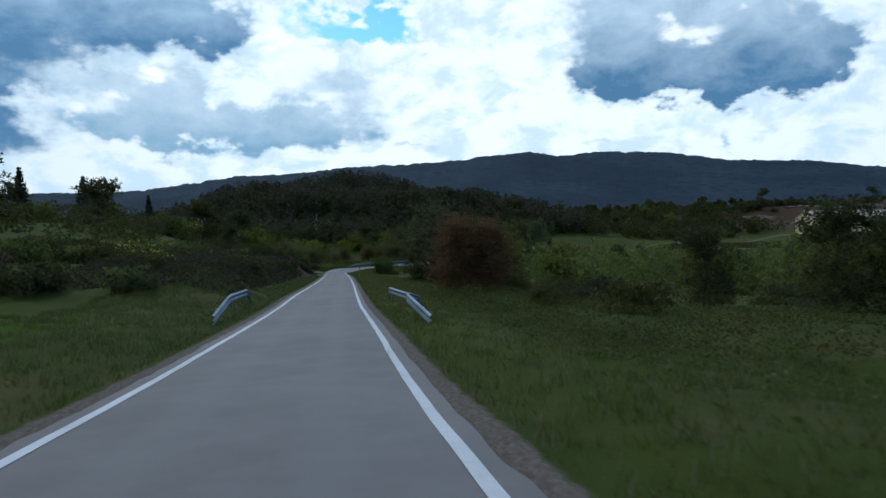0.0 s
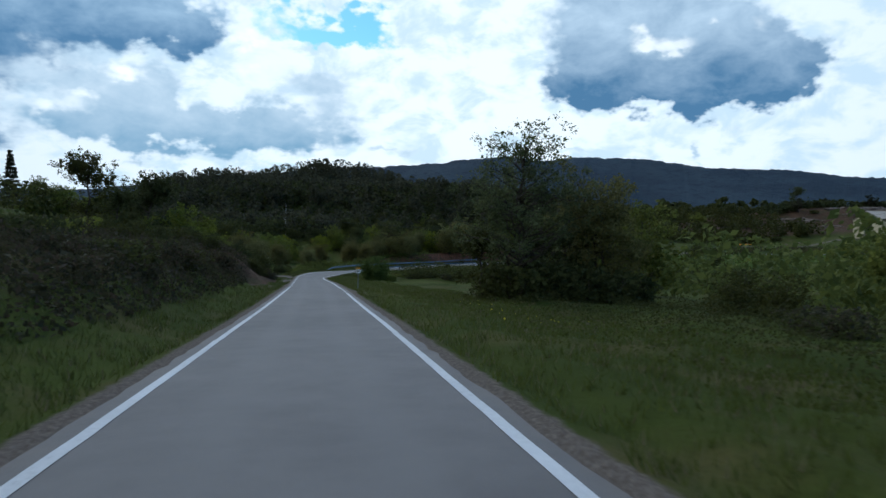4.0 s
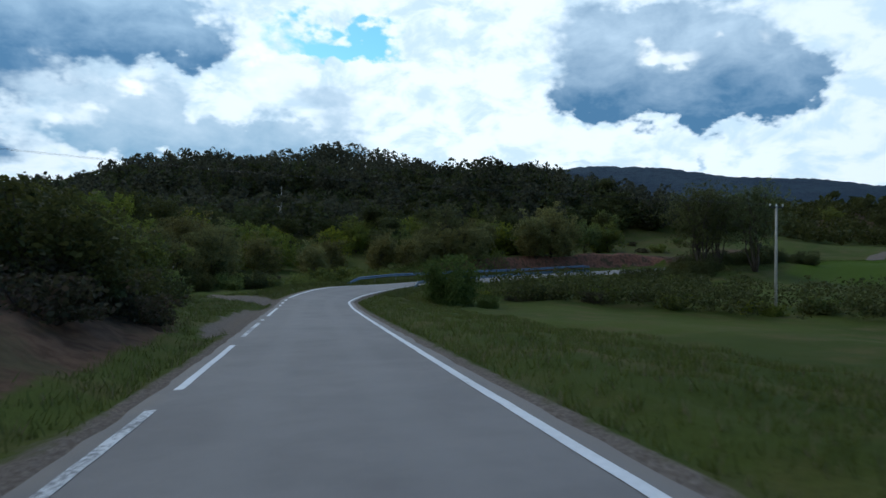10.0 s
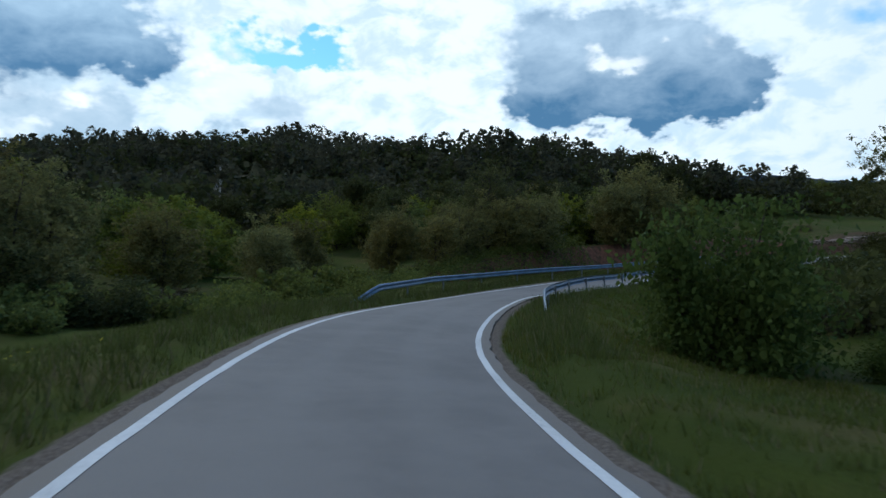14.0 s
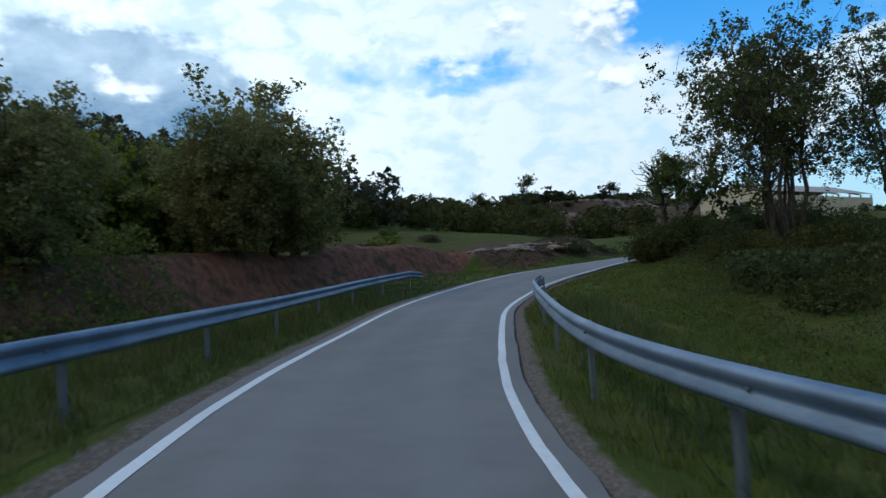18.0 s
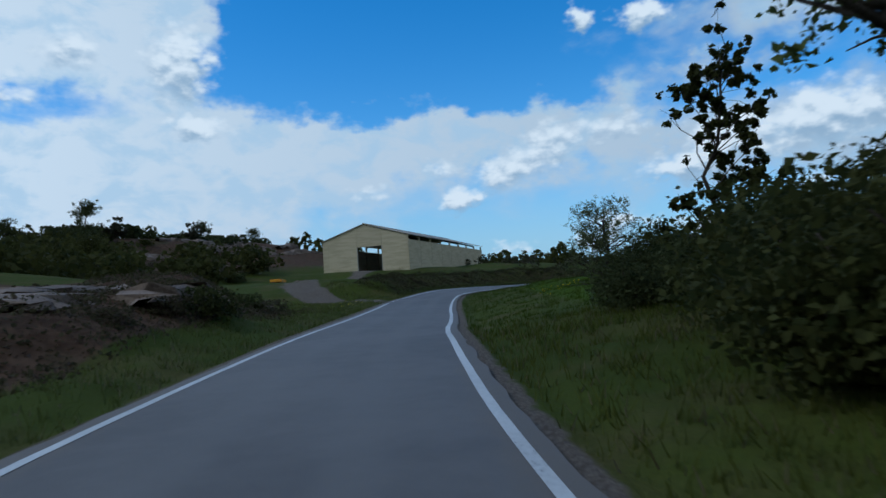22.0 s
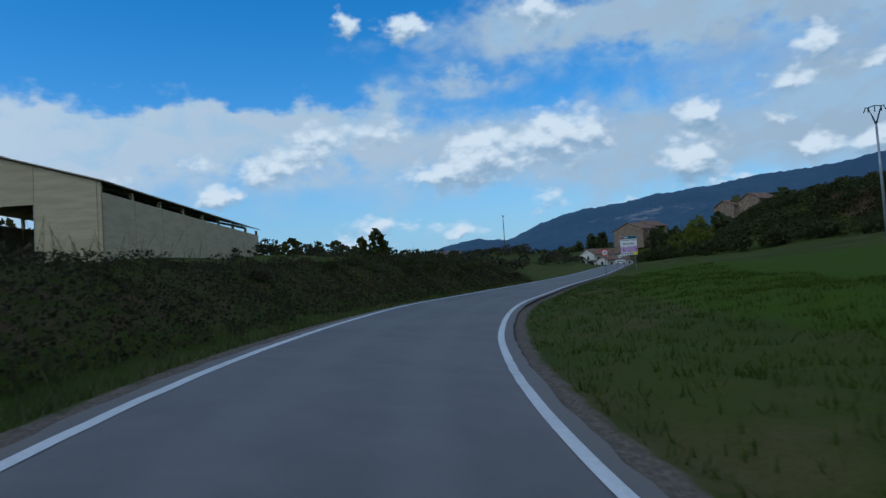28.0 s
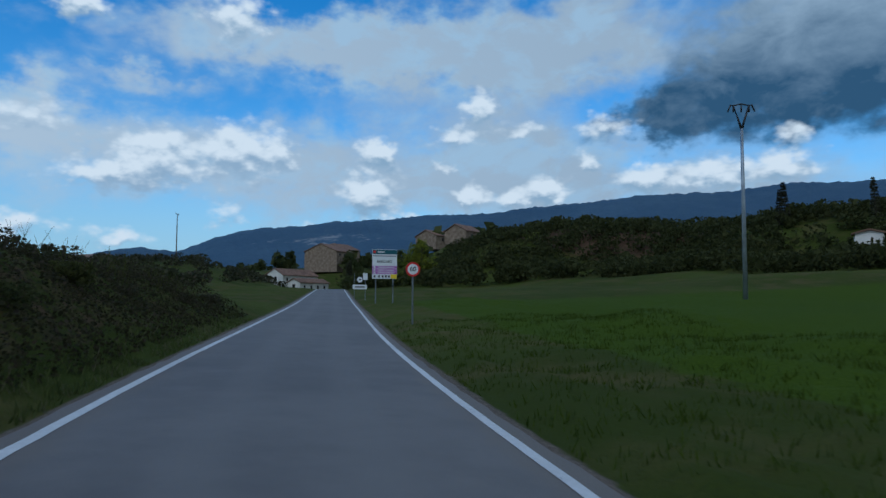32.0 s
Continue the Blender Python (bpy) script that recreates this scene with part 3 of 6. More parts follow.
def half_width(s):
    return np.interp(s, [0, 15, 30, 60, 75, 95, 110, 135, 155, 175, 190, 205, 220, 232, 245, 260, 275, 288, 300, 312, 325, 340], [1.744, 1.826, 1.695, 1.819, 1.752, 1.675, 1.907, 1.855, 1.98, 2.064, 1.641, 1.733, 1.877, 2.218, 1.959, 1.831, 1.997, 1.911, 1.908, 2.094, 2.243, 2.12])


def at_road(s, d):
    """The place s metres along the road and d to the right of its middle, on the road's plane."""
    i = np.interp(s, LINE_S, np.arange(len(LINE_S)))
    c = np.array([np.interp(i, np.arange(len(LINE)), LINE[:, n]) for n in range(4)])
    r = np.array([np.interp(i, np.arange(len(LINE)), LINE_R[:, n]) for n in range(2)])
    return np.stack([c[0] + r[0] * d, c[1] + r[1] * d, c[2] + np.tan(np.radians(c[3])) * np.clip(d, -2.6, 2.6)], -1)


def heading(s):
    i = int(np.argmin(abs(LINE_S - s)))
    return math.degrees(math.atan2(-LINE_T[i, 0], LINE_T[i, 1]))


def beside(x, y):
    """For arrays of places: s along the road, d to the right of it."""
    x, y = np.atleast_1d(np.asarray(x, float)), np.atleast_1d(np.asarray(y, float))
    s_out, d_out = np.zeros(len(x)), np.zeros(len(x))
    for lo in range(0, len(x), 4000):
        dx, dy = x[lo:lo + 4000, None] - LINE[:, 0], y[lo:lo + 4000, None] - LINE[:, 1]
        i = np.argmin(dx * dx + dy * dy, 1)
        n = np.arange(len(i))
        f, g = dx[n, i] * LINE_T[i, 0] + dy[n, i] * LINE_T[i, 1], dx[n, i] * LINE_R[i, 0] + dy[n, i] * LINE_R[i, 1]
        s_out[lo:lo + 4000] = LINE_S[i] + np.clip(f, -1, 1)
        d_out[lo:lo + 4000] = np.where(abs(f) < 1.2, g, np.sign(g + 1e-9) * np.hypot(f, g))
    return s_out, d_out


# ---- the land: spot heights away from the road, banks beside it ----
SPOTS = np.array([(-30, 0, .3), (-60, 30, 3), (-60, 100, 3), (-35, 60, 1.8), (-57, 165, -3), (-45, 240, -2), (-30, 200, -6.5), (0, 232, -4.5), (-55, 300, 13), (-48, 352, 25), (-85, 318, 18), (-132, 318, 0), (-150, 260, -2), (-160, 360, 2),
                  (0, 300, 13), (60, 330, 7), (130, 350, 10), (156, 309, 12), (207, 305, 13.5), (140, 270, 3), (98, 243, -3), (132, 243, -.5)], float)
SPOTS = np.vstack([SPOTS, [(178, 232, .6), (230, 240, -1), (25, 0, -.5), (40, 40, -4), (28, 80, -6), (8, 151, -9.3), (30, 130, -9), (60, 170, -6.5), (30, 180, -8.2), (90, 180, -4.9), (110, 150, -4.2),
                           (134, 165, -3.7), (160, 150, -2.4), (185, 155, -2.6), (178, 128, -0.8), (150, 128, -0.6), (208, 101, 11.2), (196, 92, 9.5), (222, 113, 8.5), (214, 88, 10), (240, 110, 7), (258, 94, 11), (282, 86, 11), (335, 96, 4.5), (362, 77, 8), (302, 107, 5), (160, 98, 9.0), (148, 86, 11), (172, 84, 9), (238, 122, -1), (320, 120, -2), (150, 60, -2), (235, 300, 4), (80, 60, -4)]])
LEFT_FROM = [(-30, 3), (35, 3.2), (88, 3.2), (93, 7), (100, 7), (103, 3.2), (125, 3.4), (138, 3.5), (155, 3.2), (195, 9.4), (236, 9.2), (242, 3.4), (250, 3.4), (258, 5.5), (264, 8), (270, 8), (278, 6), (284, 3.0), (500, 3.0)]
LEFT_TO = [(-30, 9), (35, 7), (88, 7.5), (93, 13), (100, 13), (104, 8), (125, 9), (138, 9), (155, 9), (195, 11.4), (236, 10.8), (242, 8), (250, 7.6), (258, 10.5), (264, 14), (270, 15), (278, 14), (284, 6.5), (500, 8)]
LEFT_UP = [(-30, 0.1), (30, 0.2), (40, 1.7), (86, 2.0), (93, 2.4), (100, 2.9), (106, 3.1), (122, 2.5), (138, 0.4), (152, 0.0), (160, -0.8), (190, -0.2), (203, 2.2), (232, 2.3), (240, 1.3), (246, 1.2), (254, 1.9), (259, 2.1), (263, 1.3), (267, 0.5), (276, 0.4), (285, 1.5), (308, 1.6), (318, 2.0), (336, 2.1), (352, 1.2), (370, 0.2)]
RIGHT_FROM = [(-30, 2.8), (160, 3.6), (210, 3.4), (240, 3.0), (400, 3.0)]
RIGHT_TO = [(-30, 9), (160, 9), (210, 9), (240, 10), (400, 12)]
RIGHT_UP = [(-30, -0.3), (60, -0.5), (130, -0.4), (165, -1.0), (205, -0.9), (220, 0.2), (236, 0.9), (262, 1.0), (285, 0.5), (330, 0.4), (400, 0.3)]


def wide_land(x, y):
    w = 1.0 / (((x[:, None] - SPOTS[:, 0]) ** 2 + (y[:, None] - SPOTS[:, 1]) ** 2) + 60.0) ** 1.7
    return (w * SPOTS[:, 2]).sum(1) / w.sum(1)


def roll(x, y, size, seed):
    """Slow rise and fall, from crossed waves."""
    r = np.random.RandomState(seed)
    out = 0 * x
    for _ in range(7):
        an, ph, f = r.rand() * 6.28, r.rand() * 6.28, (0.6 + r.rand()) / size
        out = out + np.sin((x * np.cos(an) + y * np.sin(an)) * f * 6.28 + ph)
    return out / 4.0


def land(x, y):
    """The ground's height."""
    x, y = np.atleast_1d(np.asarray(x, float)), np.atleast_1d(np.asarray(y, float))
    s, d = beside(x, y)
    i = np.interp(s, LINE_S, np.arange(len(LINE)))
    rz = np.interp(i, np.arange(len(LINE)), LINE[:, 2])
    fall = np.interp(i, np.arange(len(LINE)), LINE[:, 3])
    lf, lt, lu, rf, rt, ru = along(s, LEFT_FROM, LEFT_TO, LEFT_UP, RIGHT_FROM, RIGHT_TO, RIGHT_UP)
    right, ad = d > 0, abs(d)
    up = np.where(right, ru * smooth(ad, rf, rt), lu * smooth(ad, lf, lt))
    ditch = -0.16 * np.exp(-((ad - 2.95) / 0.4) ** 2)
    hump = 0.10 * roll(x, y, 3.1, 5) * smooth(ad, 2.6, 4.5) + 0.25 * roll(x, y, 11.0, 7) * smooth(ad, 5, 12)
    near = rz + np.tan(np.radians(fall)) * np.clip(d, -2.6, 2.6) + up + ditch + hump
    far = wide_land(x, y) + 0.35 * roll(x, y, 24.0, 9)
    base = near + (far - near) * smooth(ad, 9.5, 34.0)
    base = base - 0.07 * (ad < half_width(s) + 0.36)
    return base


TRACKS = [[(63.0, 218.6), (64.0, 222.5), (68, 228), (76, 232.2), (91, 235.5), (110, 239), (130, 242)], [(-23, 145.5), (-27, 148.5), (-31, 152.5), (-40, 158), (-58, 171)],
          [(-15, 96.5), (-17.5, 97.4), (-19.5, 98.4)]]


def track_distance(x, y, n):
    line, _ = spline([(px, py, 0, 0) for px, py in TRACKS[n]], 0.7)
    return np.sqrt(((x[:, None] - line[:, 0]) ** 2 + (y[:, None] - line[:, 1]) ** 2).min(1))


def cover(x, y):
    """Shares of gravel, earth, crop and red earth."""
    s, d = beside(x, y)
    ad = abs(d)
    gravel = smooth(ad, half_width(s) + 0.85, half_width(s) + 0.3) * 0.9
    for n in range(3):
        gravel = np.maximum(gravel, smooth(track_distance(x, y, n), (2.1, 2.5, 2.2)[n], 0.9))
    left, right = d < 0, d > 0

    def stretch(lo, hi, soft=5.0):
        return smooth(s, lo - soft, lo + soft) * smooth(s, hi + soft, hi - soft)

    gravel = np.maximum(gravel, left * (stretch(126, 143, 3) * smooth(ad, 3.9, 3.0) + 0.8 * stretch(97, 114, 3) * smooth(ad, 3.3, 2.7)))
    gravel = np.maximum(gravel, 0.9 * right * stretch(82, 86, 1.2) * smooth(ad, 3.5, 2.7))
    earth = left * (stretch(90, 128) * smooth(ad, 3.2, 4.4) * smooth(ad, 13, 9) + 1.0 * stretch(238, 267, 2) * smooth(ad - np.interp(s, [250, 256, 262], [1.6, 1.6, 4.5]), 3.2, 3.9) * smooth(ad, 22, 16) + 0.45 * stretch(284, 345) * smooth(ad, 3.4, 4.2) * smooth(ad, 8, 6) + 0.5 * stretch(40, 80) * smooth(ad, 4, 6) * smooth(ad, 26, 14))
    earth = np.maximum(earth, 0.8 * smooth(np.hypot((x - 160) / 80, (y - 292) / 42), 1.1, 0.7))
    earth = np.maximum(earth, 0.8 * smooth(np.hypot((x - 203) / 34, (y - 104) / 22), 1.0, 0.6))
    earth = np.maximum(earth, 0.42 * left * stretch(198, 262) * smooth(ad, 12, 14.5) * smooth(ad, 75, 55))
    red = left * stretch(176, 240, 6) * smooth(ad, 8.7, 9.5) * smooth(ad, 12.4, 11.3)
    crop = right * stretch(244, 375, 6) * smooth(ad, 5.5, 7.5) * smooth(ad, 125, 112)
    crop = np.maximum(crop, 0.9 * left * stretch(-30, 24) * smooth(ad, 5, 8) * smooth(ad, 28, 22))
    crop = np.maximum(crop, 0.6 * smooth(np.hypot((x - 60) / 34, (y - 190) / 14), 1.0, 0.8))
    return gravel, np.clip(earth, 0, 1), np.clip(crop, 0, 1), np.clip(red, 0, 1)


def give_cover(me):
    co = np.zeros(len(me.vertices) * 3)
    me.vertices.foreach_get("co", co)
    co = co.reshape(-1, 3)
    g_, e_, c_, r_ = cover(co[:, 0], co[:, 1])
    at = me.attributes.new("cover", "FLOAT_COLOR", "POINT")
    at.data.foreach_set("color", np.stack([g_, e_, c_, np.ones_like(g_)], 1).astype(np.float32).ravel())
    at = me.attributes.new("red", "FLOAT", "POINT")
    at.data.foreach_set("value", r_.astype(np.float32))


def grid_mesh(name, px, py, pz, mat):
    """A sheet over a table of places (rows by columns)."""
    n, m_ = px.shape
    idx = np.arange(n * m_).reshape(n, m_)
    faces = np.stack([idx[:-1, :-1], idx[:-1, 1:], idx[1:, 1:], idx[1:, :-1]], -1).reshape(-1, 4)
    me = bpy.data.meshes.new(name)
    me.vertices.add(n * m_)
    me.vertices.foreach_set("co", np.stack([px, py, pz], -1).astype(np.float32).ravel())
    me.loops.add(faces.size)
    me.loops.foreach_set("vertex_index", faces.astype(np.int32).ravel())
    me.polygons.add(len(faces))
    me.polygons.foreach_set("loop_start", np.arange(0, faces.size, 4, dtype=np.int32))
    me.polygons.foreach_set("use_smooth", np.ones(len(faces), bool))
    me.update(calc_edges=True)
    me.materials.append(mat)
    return me


def far_steps(lo, hi, step, reach):
    inner = np.arange(lo, hi + step, step)
    out = np.cumsum(3.0 * 1.28 ** np.arange(24))
    out = out[out < reach]
    return np.r_[(lo - out)[::-1], inner, inner[-1] + out]


gx, gy = np.meshgrid(far_steps(-110, 260, 2.0, 4600), far_steps(-40, 380, 2.0, 4600))
flat_x, flat_y = gx.ravel(), gy.ravel()
gs, gd = beside(flat_x, flat_y)
gz = land(flat_x, flat_y)
gz = gz - 0.45 * smooth(abs(gd), 13.2, 11.0) * (gs > -28) * (gs < 515)
ground_me = grid_mesh("ground", gx, gy, gz.reshape(gx.shape), GROUND)
give_cover(ground_me)
ground = tagged(part("ground", ground_me), "rough grassland with young green crop and bare earth", "ground", kind="structure")

# the strips of verge and bank on both sides of the road
for side, label in ((-1, "grass verge and scrubby bank with gravel edge"), (1, "grass verge with gravel edge beside the road")):
    ss = np.arange(LINE_S[0] + 1, LINE_S[-1] - 2, 0.8)
    dd = np.r_[1.3, 1.7, np.arange(2.0, 5.0, 0.22), np.arange(5.0, 14.2, 0.55)] * side
    if side > 0:
        dd = dd[::-1]
    S, D = np.meshgrid(ss, dd, indexing="ij")
    pl = at_road(S.ravel(), D.ravel())
    wob = np.interp(abs(D.ravel()), [2.4, 4.0], [0.0, 1.0])
    vz = land(pl[:, 0], pl[:, 1]) + wob * 0.05 * roll(pl[:, 0], pl[:, 1], 0.9, 21)
    vz = vz - 0.5 * smooth(abs(D.ravel()), 12.8, 14.0)
    vme = grid_mesh("verge", pl[:, 0].reshape(S.shape), pl[:, 1].reshape(S.shape), vz.reshape(S.shape), GROUND)
    give_cover(vme)
    tagged(part("verge", vme), label, "verge", kind="structure")

# ---- road surface and painted lines ----
ss = np.arange(LINE_S[0] + 0.5, LINE_S[-1] - 1, 0.5)
hw = half_width(ss)
ragged = np.random.RandomState(3).randn(2, len(ss)) * 0.02
fr = np.array([-1, -0.82, -0.5, -0.2, 0.0, 0.2, 0.5, 0.82, 1])
S = np.repeat(ss[:, None], len(fr), 1)
D = fr[None] * (hw + 0.27)[:, None]
D[:, 0] += ragged[0]
D[:, -1] += ragged[1]
pl = at_road(S.ravel(), D.ravel())
crown = 0.012 * (1 - (D / 2.1) ** 2) - 0.012
road_me = grid_mesh("road", pl[:, 0].reshape(S.shape), pl[:, 1].reshape(S.shape), pl[:, 2].reshape(S.shape) + crown, ASPHALT)
at = road_me.attributes.new("across", "FLOAT", "POINT")
at.data.foreach_set("value", D.astype(np.float32).ravel())
road = tagged(part("road", road_me), "narrow grey asphalt country road with white edge lines", "road", kind="structure")


def stripe(s0, s1, side, name="edge_line", width=0.13, mat=None):
    """A painted line, a hair above the asphalt."""
    q = np.linspace(s0, s1, max(2, int((s1 - s0) / 0.5) + 1))
    S_ = np.repeat(q[:, None], 3, 1)
    D_ = side * half_width(q)[:, None] + np.array([-width / 2, 0, width / 2])[None] + np.random.RandomState(int(s0 * 7) % 999).randn(len(q), 1) * 0.004
    p_ = at_road(S_.ravel(), D_.ravel())
    z_ = p_[:, 2].reshape(S_.shape) + 0.012 * (1 - (D_ / 2.1) ** 2) - 0.006
    me = grid_mesh(name, p_[:, 0].reshape(S_.shape), p_[:, 1].reshape(S_.shape), z_, mat or PAINT)
    return part(name, me, road)


LEFT_LINES = [(-29, 92.6), (94.1, 95.2), (96.5, 97.3), (115.9, 122.2), (130.8, 131.2), (133.7, 142.5),
              (144.3, 145.4), (146.6, 147.8), (148.9, 150.1), (151.4, 268.5), (270.6, 271.7), (273.6, 274.6), (276.4, 514)]
RIGHT_LINES = [(-29, 80.9), (82.4, 84.0), (85.4, 86.9), (88.4, 514)]
for s0, s1 in LEFT_LINES:
    stripe(s0, s1, -1)
for s0, s1 in ((99.6, 114.4), (124.3, 129.5)):
    stripe(s0, s1, -1, mat=PAINT_WORN)
for s0, s1 in RIGHT_LINES:
    stripe(s0, s1, 1)

# ---- far mountains, one range round the horizon ----
RIM = [(-180, 3.0), (-90, 3.0), (-45, 2.5), (-28, 3.3), (-18, 4.6), (-10, 5.5), (-4, 5.85), (0, 6.1), (2, 6.4), (6.5, 6.65), (9, 6.3), (12.5, 6.6), (19, 6.15), (24, 5.55), (28, 5.1), (34, 4.5), (45, 3.8), (60, 2.0),
       (75, 1.5), (88, 1.5), (93, 2.0), (96, 2.8), (98.3, 3.1), (100.5, 2.8), (104, 3.9), (107, 4.7), (110, 5.1), (113, 5.5), (118, 5.8), (123, 6.3), (132, 6.85), (138, 7.7), (145, 7.7), (150, 8.2), (160, 8.2), (180, 3.0)]
rb = np.linspace(-180, 180, 1441)
rr = np.array([620, 800, 1000, 1200, 1400, 1550, 1650, 1720, 1780, 1900, 2100, 2500])
lift = np.array([-0.03, 0.05, 0.18, 0.38, 0.62, 0.82, 0.94, 1.0, 0.98, 0.9, 0.7, 0.2])
B, R_ = np.meshgrid(rb, rr, indexing="ij")
crest = np.tan(np.radians(np.interp(rb, *zip(*RIM)))) * 1720 * 1.05 + 6
mx_, my_ = 40 + R_ * np.sin(np.radians(B)), 110 + R_ * np.cos(np.radians(B))
mz = crest[:, None] * lift[None] - 6 + (5.0 * roll(mx_, my_, 260, 31) + 2.0 * roll(mx_, my_, 60, 32)) * lift[None] * (R_ > 900)
spike = np.random.RandomState(12).rand(*mz.shape) * 3.2 * (lift[None] > 0.3)
bare = 0.62 * np.exp(-((B - 111) / 9) ** 2) * np.exp(-((R_ - 1420) / 170) ** 2)
for rows_, mat_, label in ((slice(0, 981), FAR_WOODS, "dark wooded mountain ridge beyond the valley"), (slice(980, 1441), FAR_RIDGE, "distant mountains with painted blue haze and pale cliffs")):
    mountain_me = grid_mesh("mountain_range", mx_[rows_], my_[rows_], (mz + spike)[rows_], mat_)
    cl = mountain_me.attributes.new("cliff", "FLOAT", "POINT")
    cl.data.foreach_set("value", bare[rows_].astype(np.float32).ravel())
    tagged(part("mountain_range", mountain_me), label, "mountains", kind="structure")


# ---- plants ----
def spread(rng, n):
    v = rng.randn(n, 3)
    return v / np.linalg.norm(v, axis=1)[:, None]


def leaf_quads(rng, centres, size, flat=0.35):
    """A folded leaf at every centre, each turned its own way."""
    n = len(centres)
    a_ = spread(rng, n)
    a_[:, 2] = a_[:, 2] * (1 - flat) - 0.15
    b_ = np.cross(a_, spread(rng, n))
    a_ /= np.linalg.norm(a_, axis=1)[:, None]
    b_ /= np.linalg.norm(b_, axis=1)[:, None] + 1e-9
    ln = size * (0.7 + 0.7 * rng.rand(n) + 0.9 * (rng.rand(n) < 0.25))[:, None]
    wd = ln * (0.55 + 0.25 * rng.rand(n))[:, None]
    nrm = np.cross(a_, b_)
    out = np.stack([centres - a_ * ln * 0.5, centres + b_ * wd * 0.5 + nrm * wd * 0.18, centres + a_ * ln * 0.5, centres - b_ * wd * 0.5 + nrm * wd * 0.18], 1)
    return out.reshape(-1, 3)


def bend(rng, p, q, n=5, wander=0.08):
    """A wavering line between two points."""
    p, q = np.array(p, float), np.array(q, float)
    t = np.linspace(0, 1, n)[:, None]
    pts = p + (q - p) * t + rng.randn(n, 3) * wander * np.linalg.norm(q - p) * (t * (1 - t) * 2)
    return pts


def tree_parts(seed, tall, wide, trunk_r, clear, limbs, leaves, leaf, stems=1, lean=0.12, droop=0.0, clump=0.55, top_bias=0.0):
    """Meshes of trunk with limbs, and of crown, for a broad-leaved tree."""
    rng = np.random.RandomState(seed)
    wood, tips = [], []
    for st in range(stems):
        an = 6.28 * (st + rng.rand() * 0.6) / stems
        off = (0.0 if stems == 1 else 0.14 * wide)
        foot = np.array([math.cos(an) * off * 0.3, math.sin(an) * off * 0.3, -0.25])
        top = np.array([math.cos(an) * off * 3.0 + rng.randn() * lean * tall * 0.4, math.sin(an) * off * 3.0 + rng.randn() * lean * tall * 0.4, tall * (0.72 + 0.2 * rng.rand())])
        tr = bend(rng, foot, top, 7, 0.05)
        wood.append(tube(tr, np.linspace(trunk_r, trunk_r * 0.25, 7) / stems ** 0.45, 7, BARK))
        tips.append(top)
        for _ in range(max(2, limbs // stems)):
            f = clear + (0.95 - clear) * rng.rand()
            base = tr[0] + (tr[-1] - tr[0]) * f
            i = min(5, int(f * 6))
            base = tr[i] + (tr[i + 1] - tr[i]) * (f * 6 - i)
            az = rng.rand() * 6.28
            # the crown is widest a bit over its middle
            g_ = (f - clear) / (1 - clear)
            reach = wide * (0.55 + 0.6 * math.sin(math.pi * min(1, 0.25 + 0.75 * g_))) * (0.7 + 0.45 * rng.rand())
            rise = tall * (0.06 + 0.16 * rng.rand()) - droop * reach
            tip = base + np.array([math.cos(az) * reach, math.sin(az) * reach, rise])
            r0 = trunk_r * 0.34 * (1.1 - 0.6 * f) / stems ** 0.4
            br = bend(rng, base, tip, 5, 0.1)
            wood.append(tube(br, np.linspace(r0, r0 * 0.2, 5), 5, BARK))
            tips += [br[2], br[3], tip, tip]
            for _ in range(2):
                j = rng.randint(1, 4)
                t2 = br[j] + np.array([rng.randn(), rng.randn(), 0.35 + 0.5 * rng.randn()]) * reach * 0.32
                wood.append(tube(bend(rng, br[j], t2, 4, 0.1), np.linspace(r0 * 0.45, r0 * 0.1, 4), 4, BARK))
                tips += [t2, t2]
    tips = np.array(tips)
    size = clump * wide * 0.36
    sub = tips[rng.randint(0, len(tips), max(60, leaves // 22))] + rng.randn(max(60, leaves // 22), 3) * size * np.array([1, 1, 0.75])
    pick = rng.randint(0, len(sub), leaves)
    c = sub[pick] + rng.randn(leaves, 3) * size * 0.34
    c[:, 2] = np.maximum(c[:, 2], clear * tall * 0.35 + 0.1 * rng.rand(leaves))
    return wood, leaf_quads(rng, c, leaf)


def make_tree(name, label, seed, mat, bark=None, category="tree", **kw):
    wood, crown = tree_parts(seed, **kw)
    root = thing(name, label, category)
    part("trunk", join("trunk", wood, bark or BARK), root)
    part("crown", quads_mesh("crown", crown, mat), root)
    return root


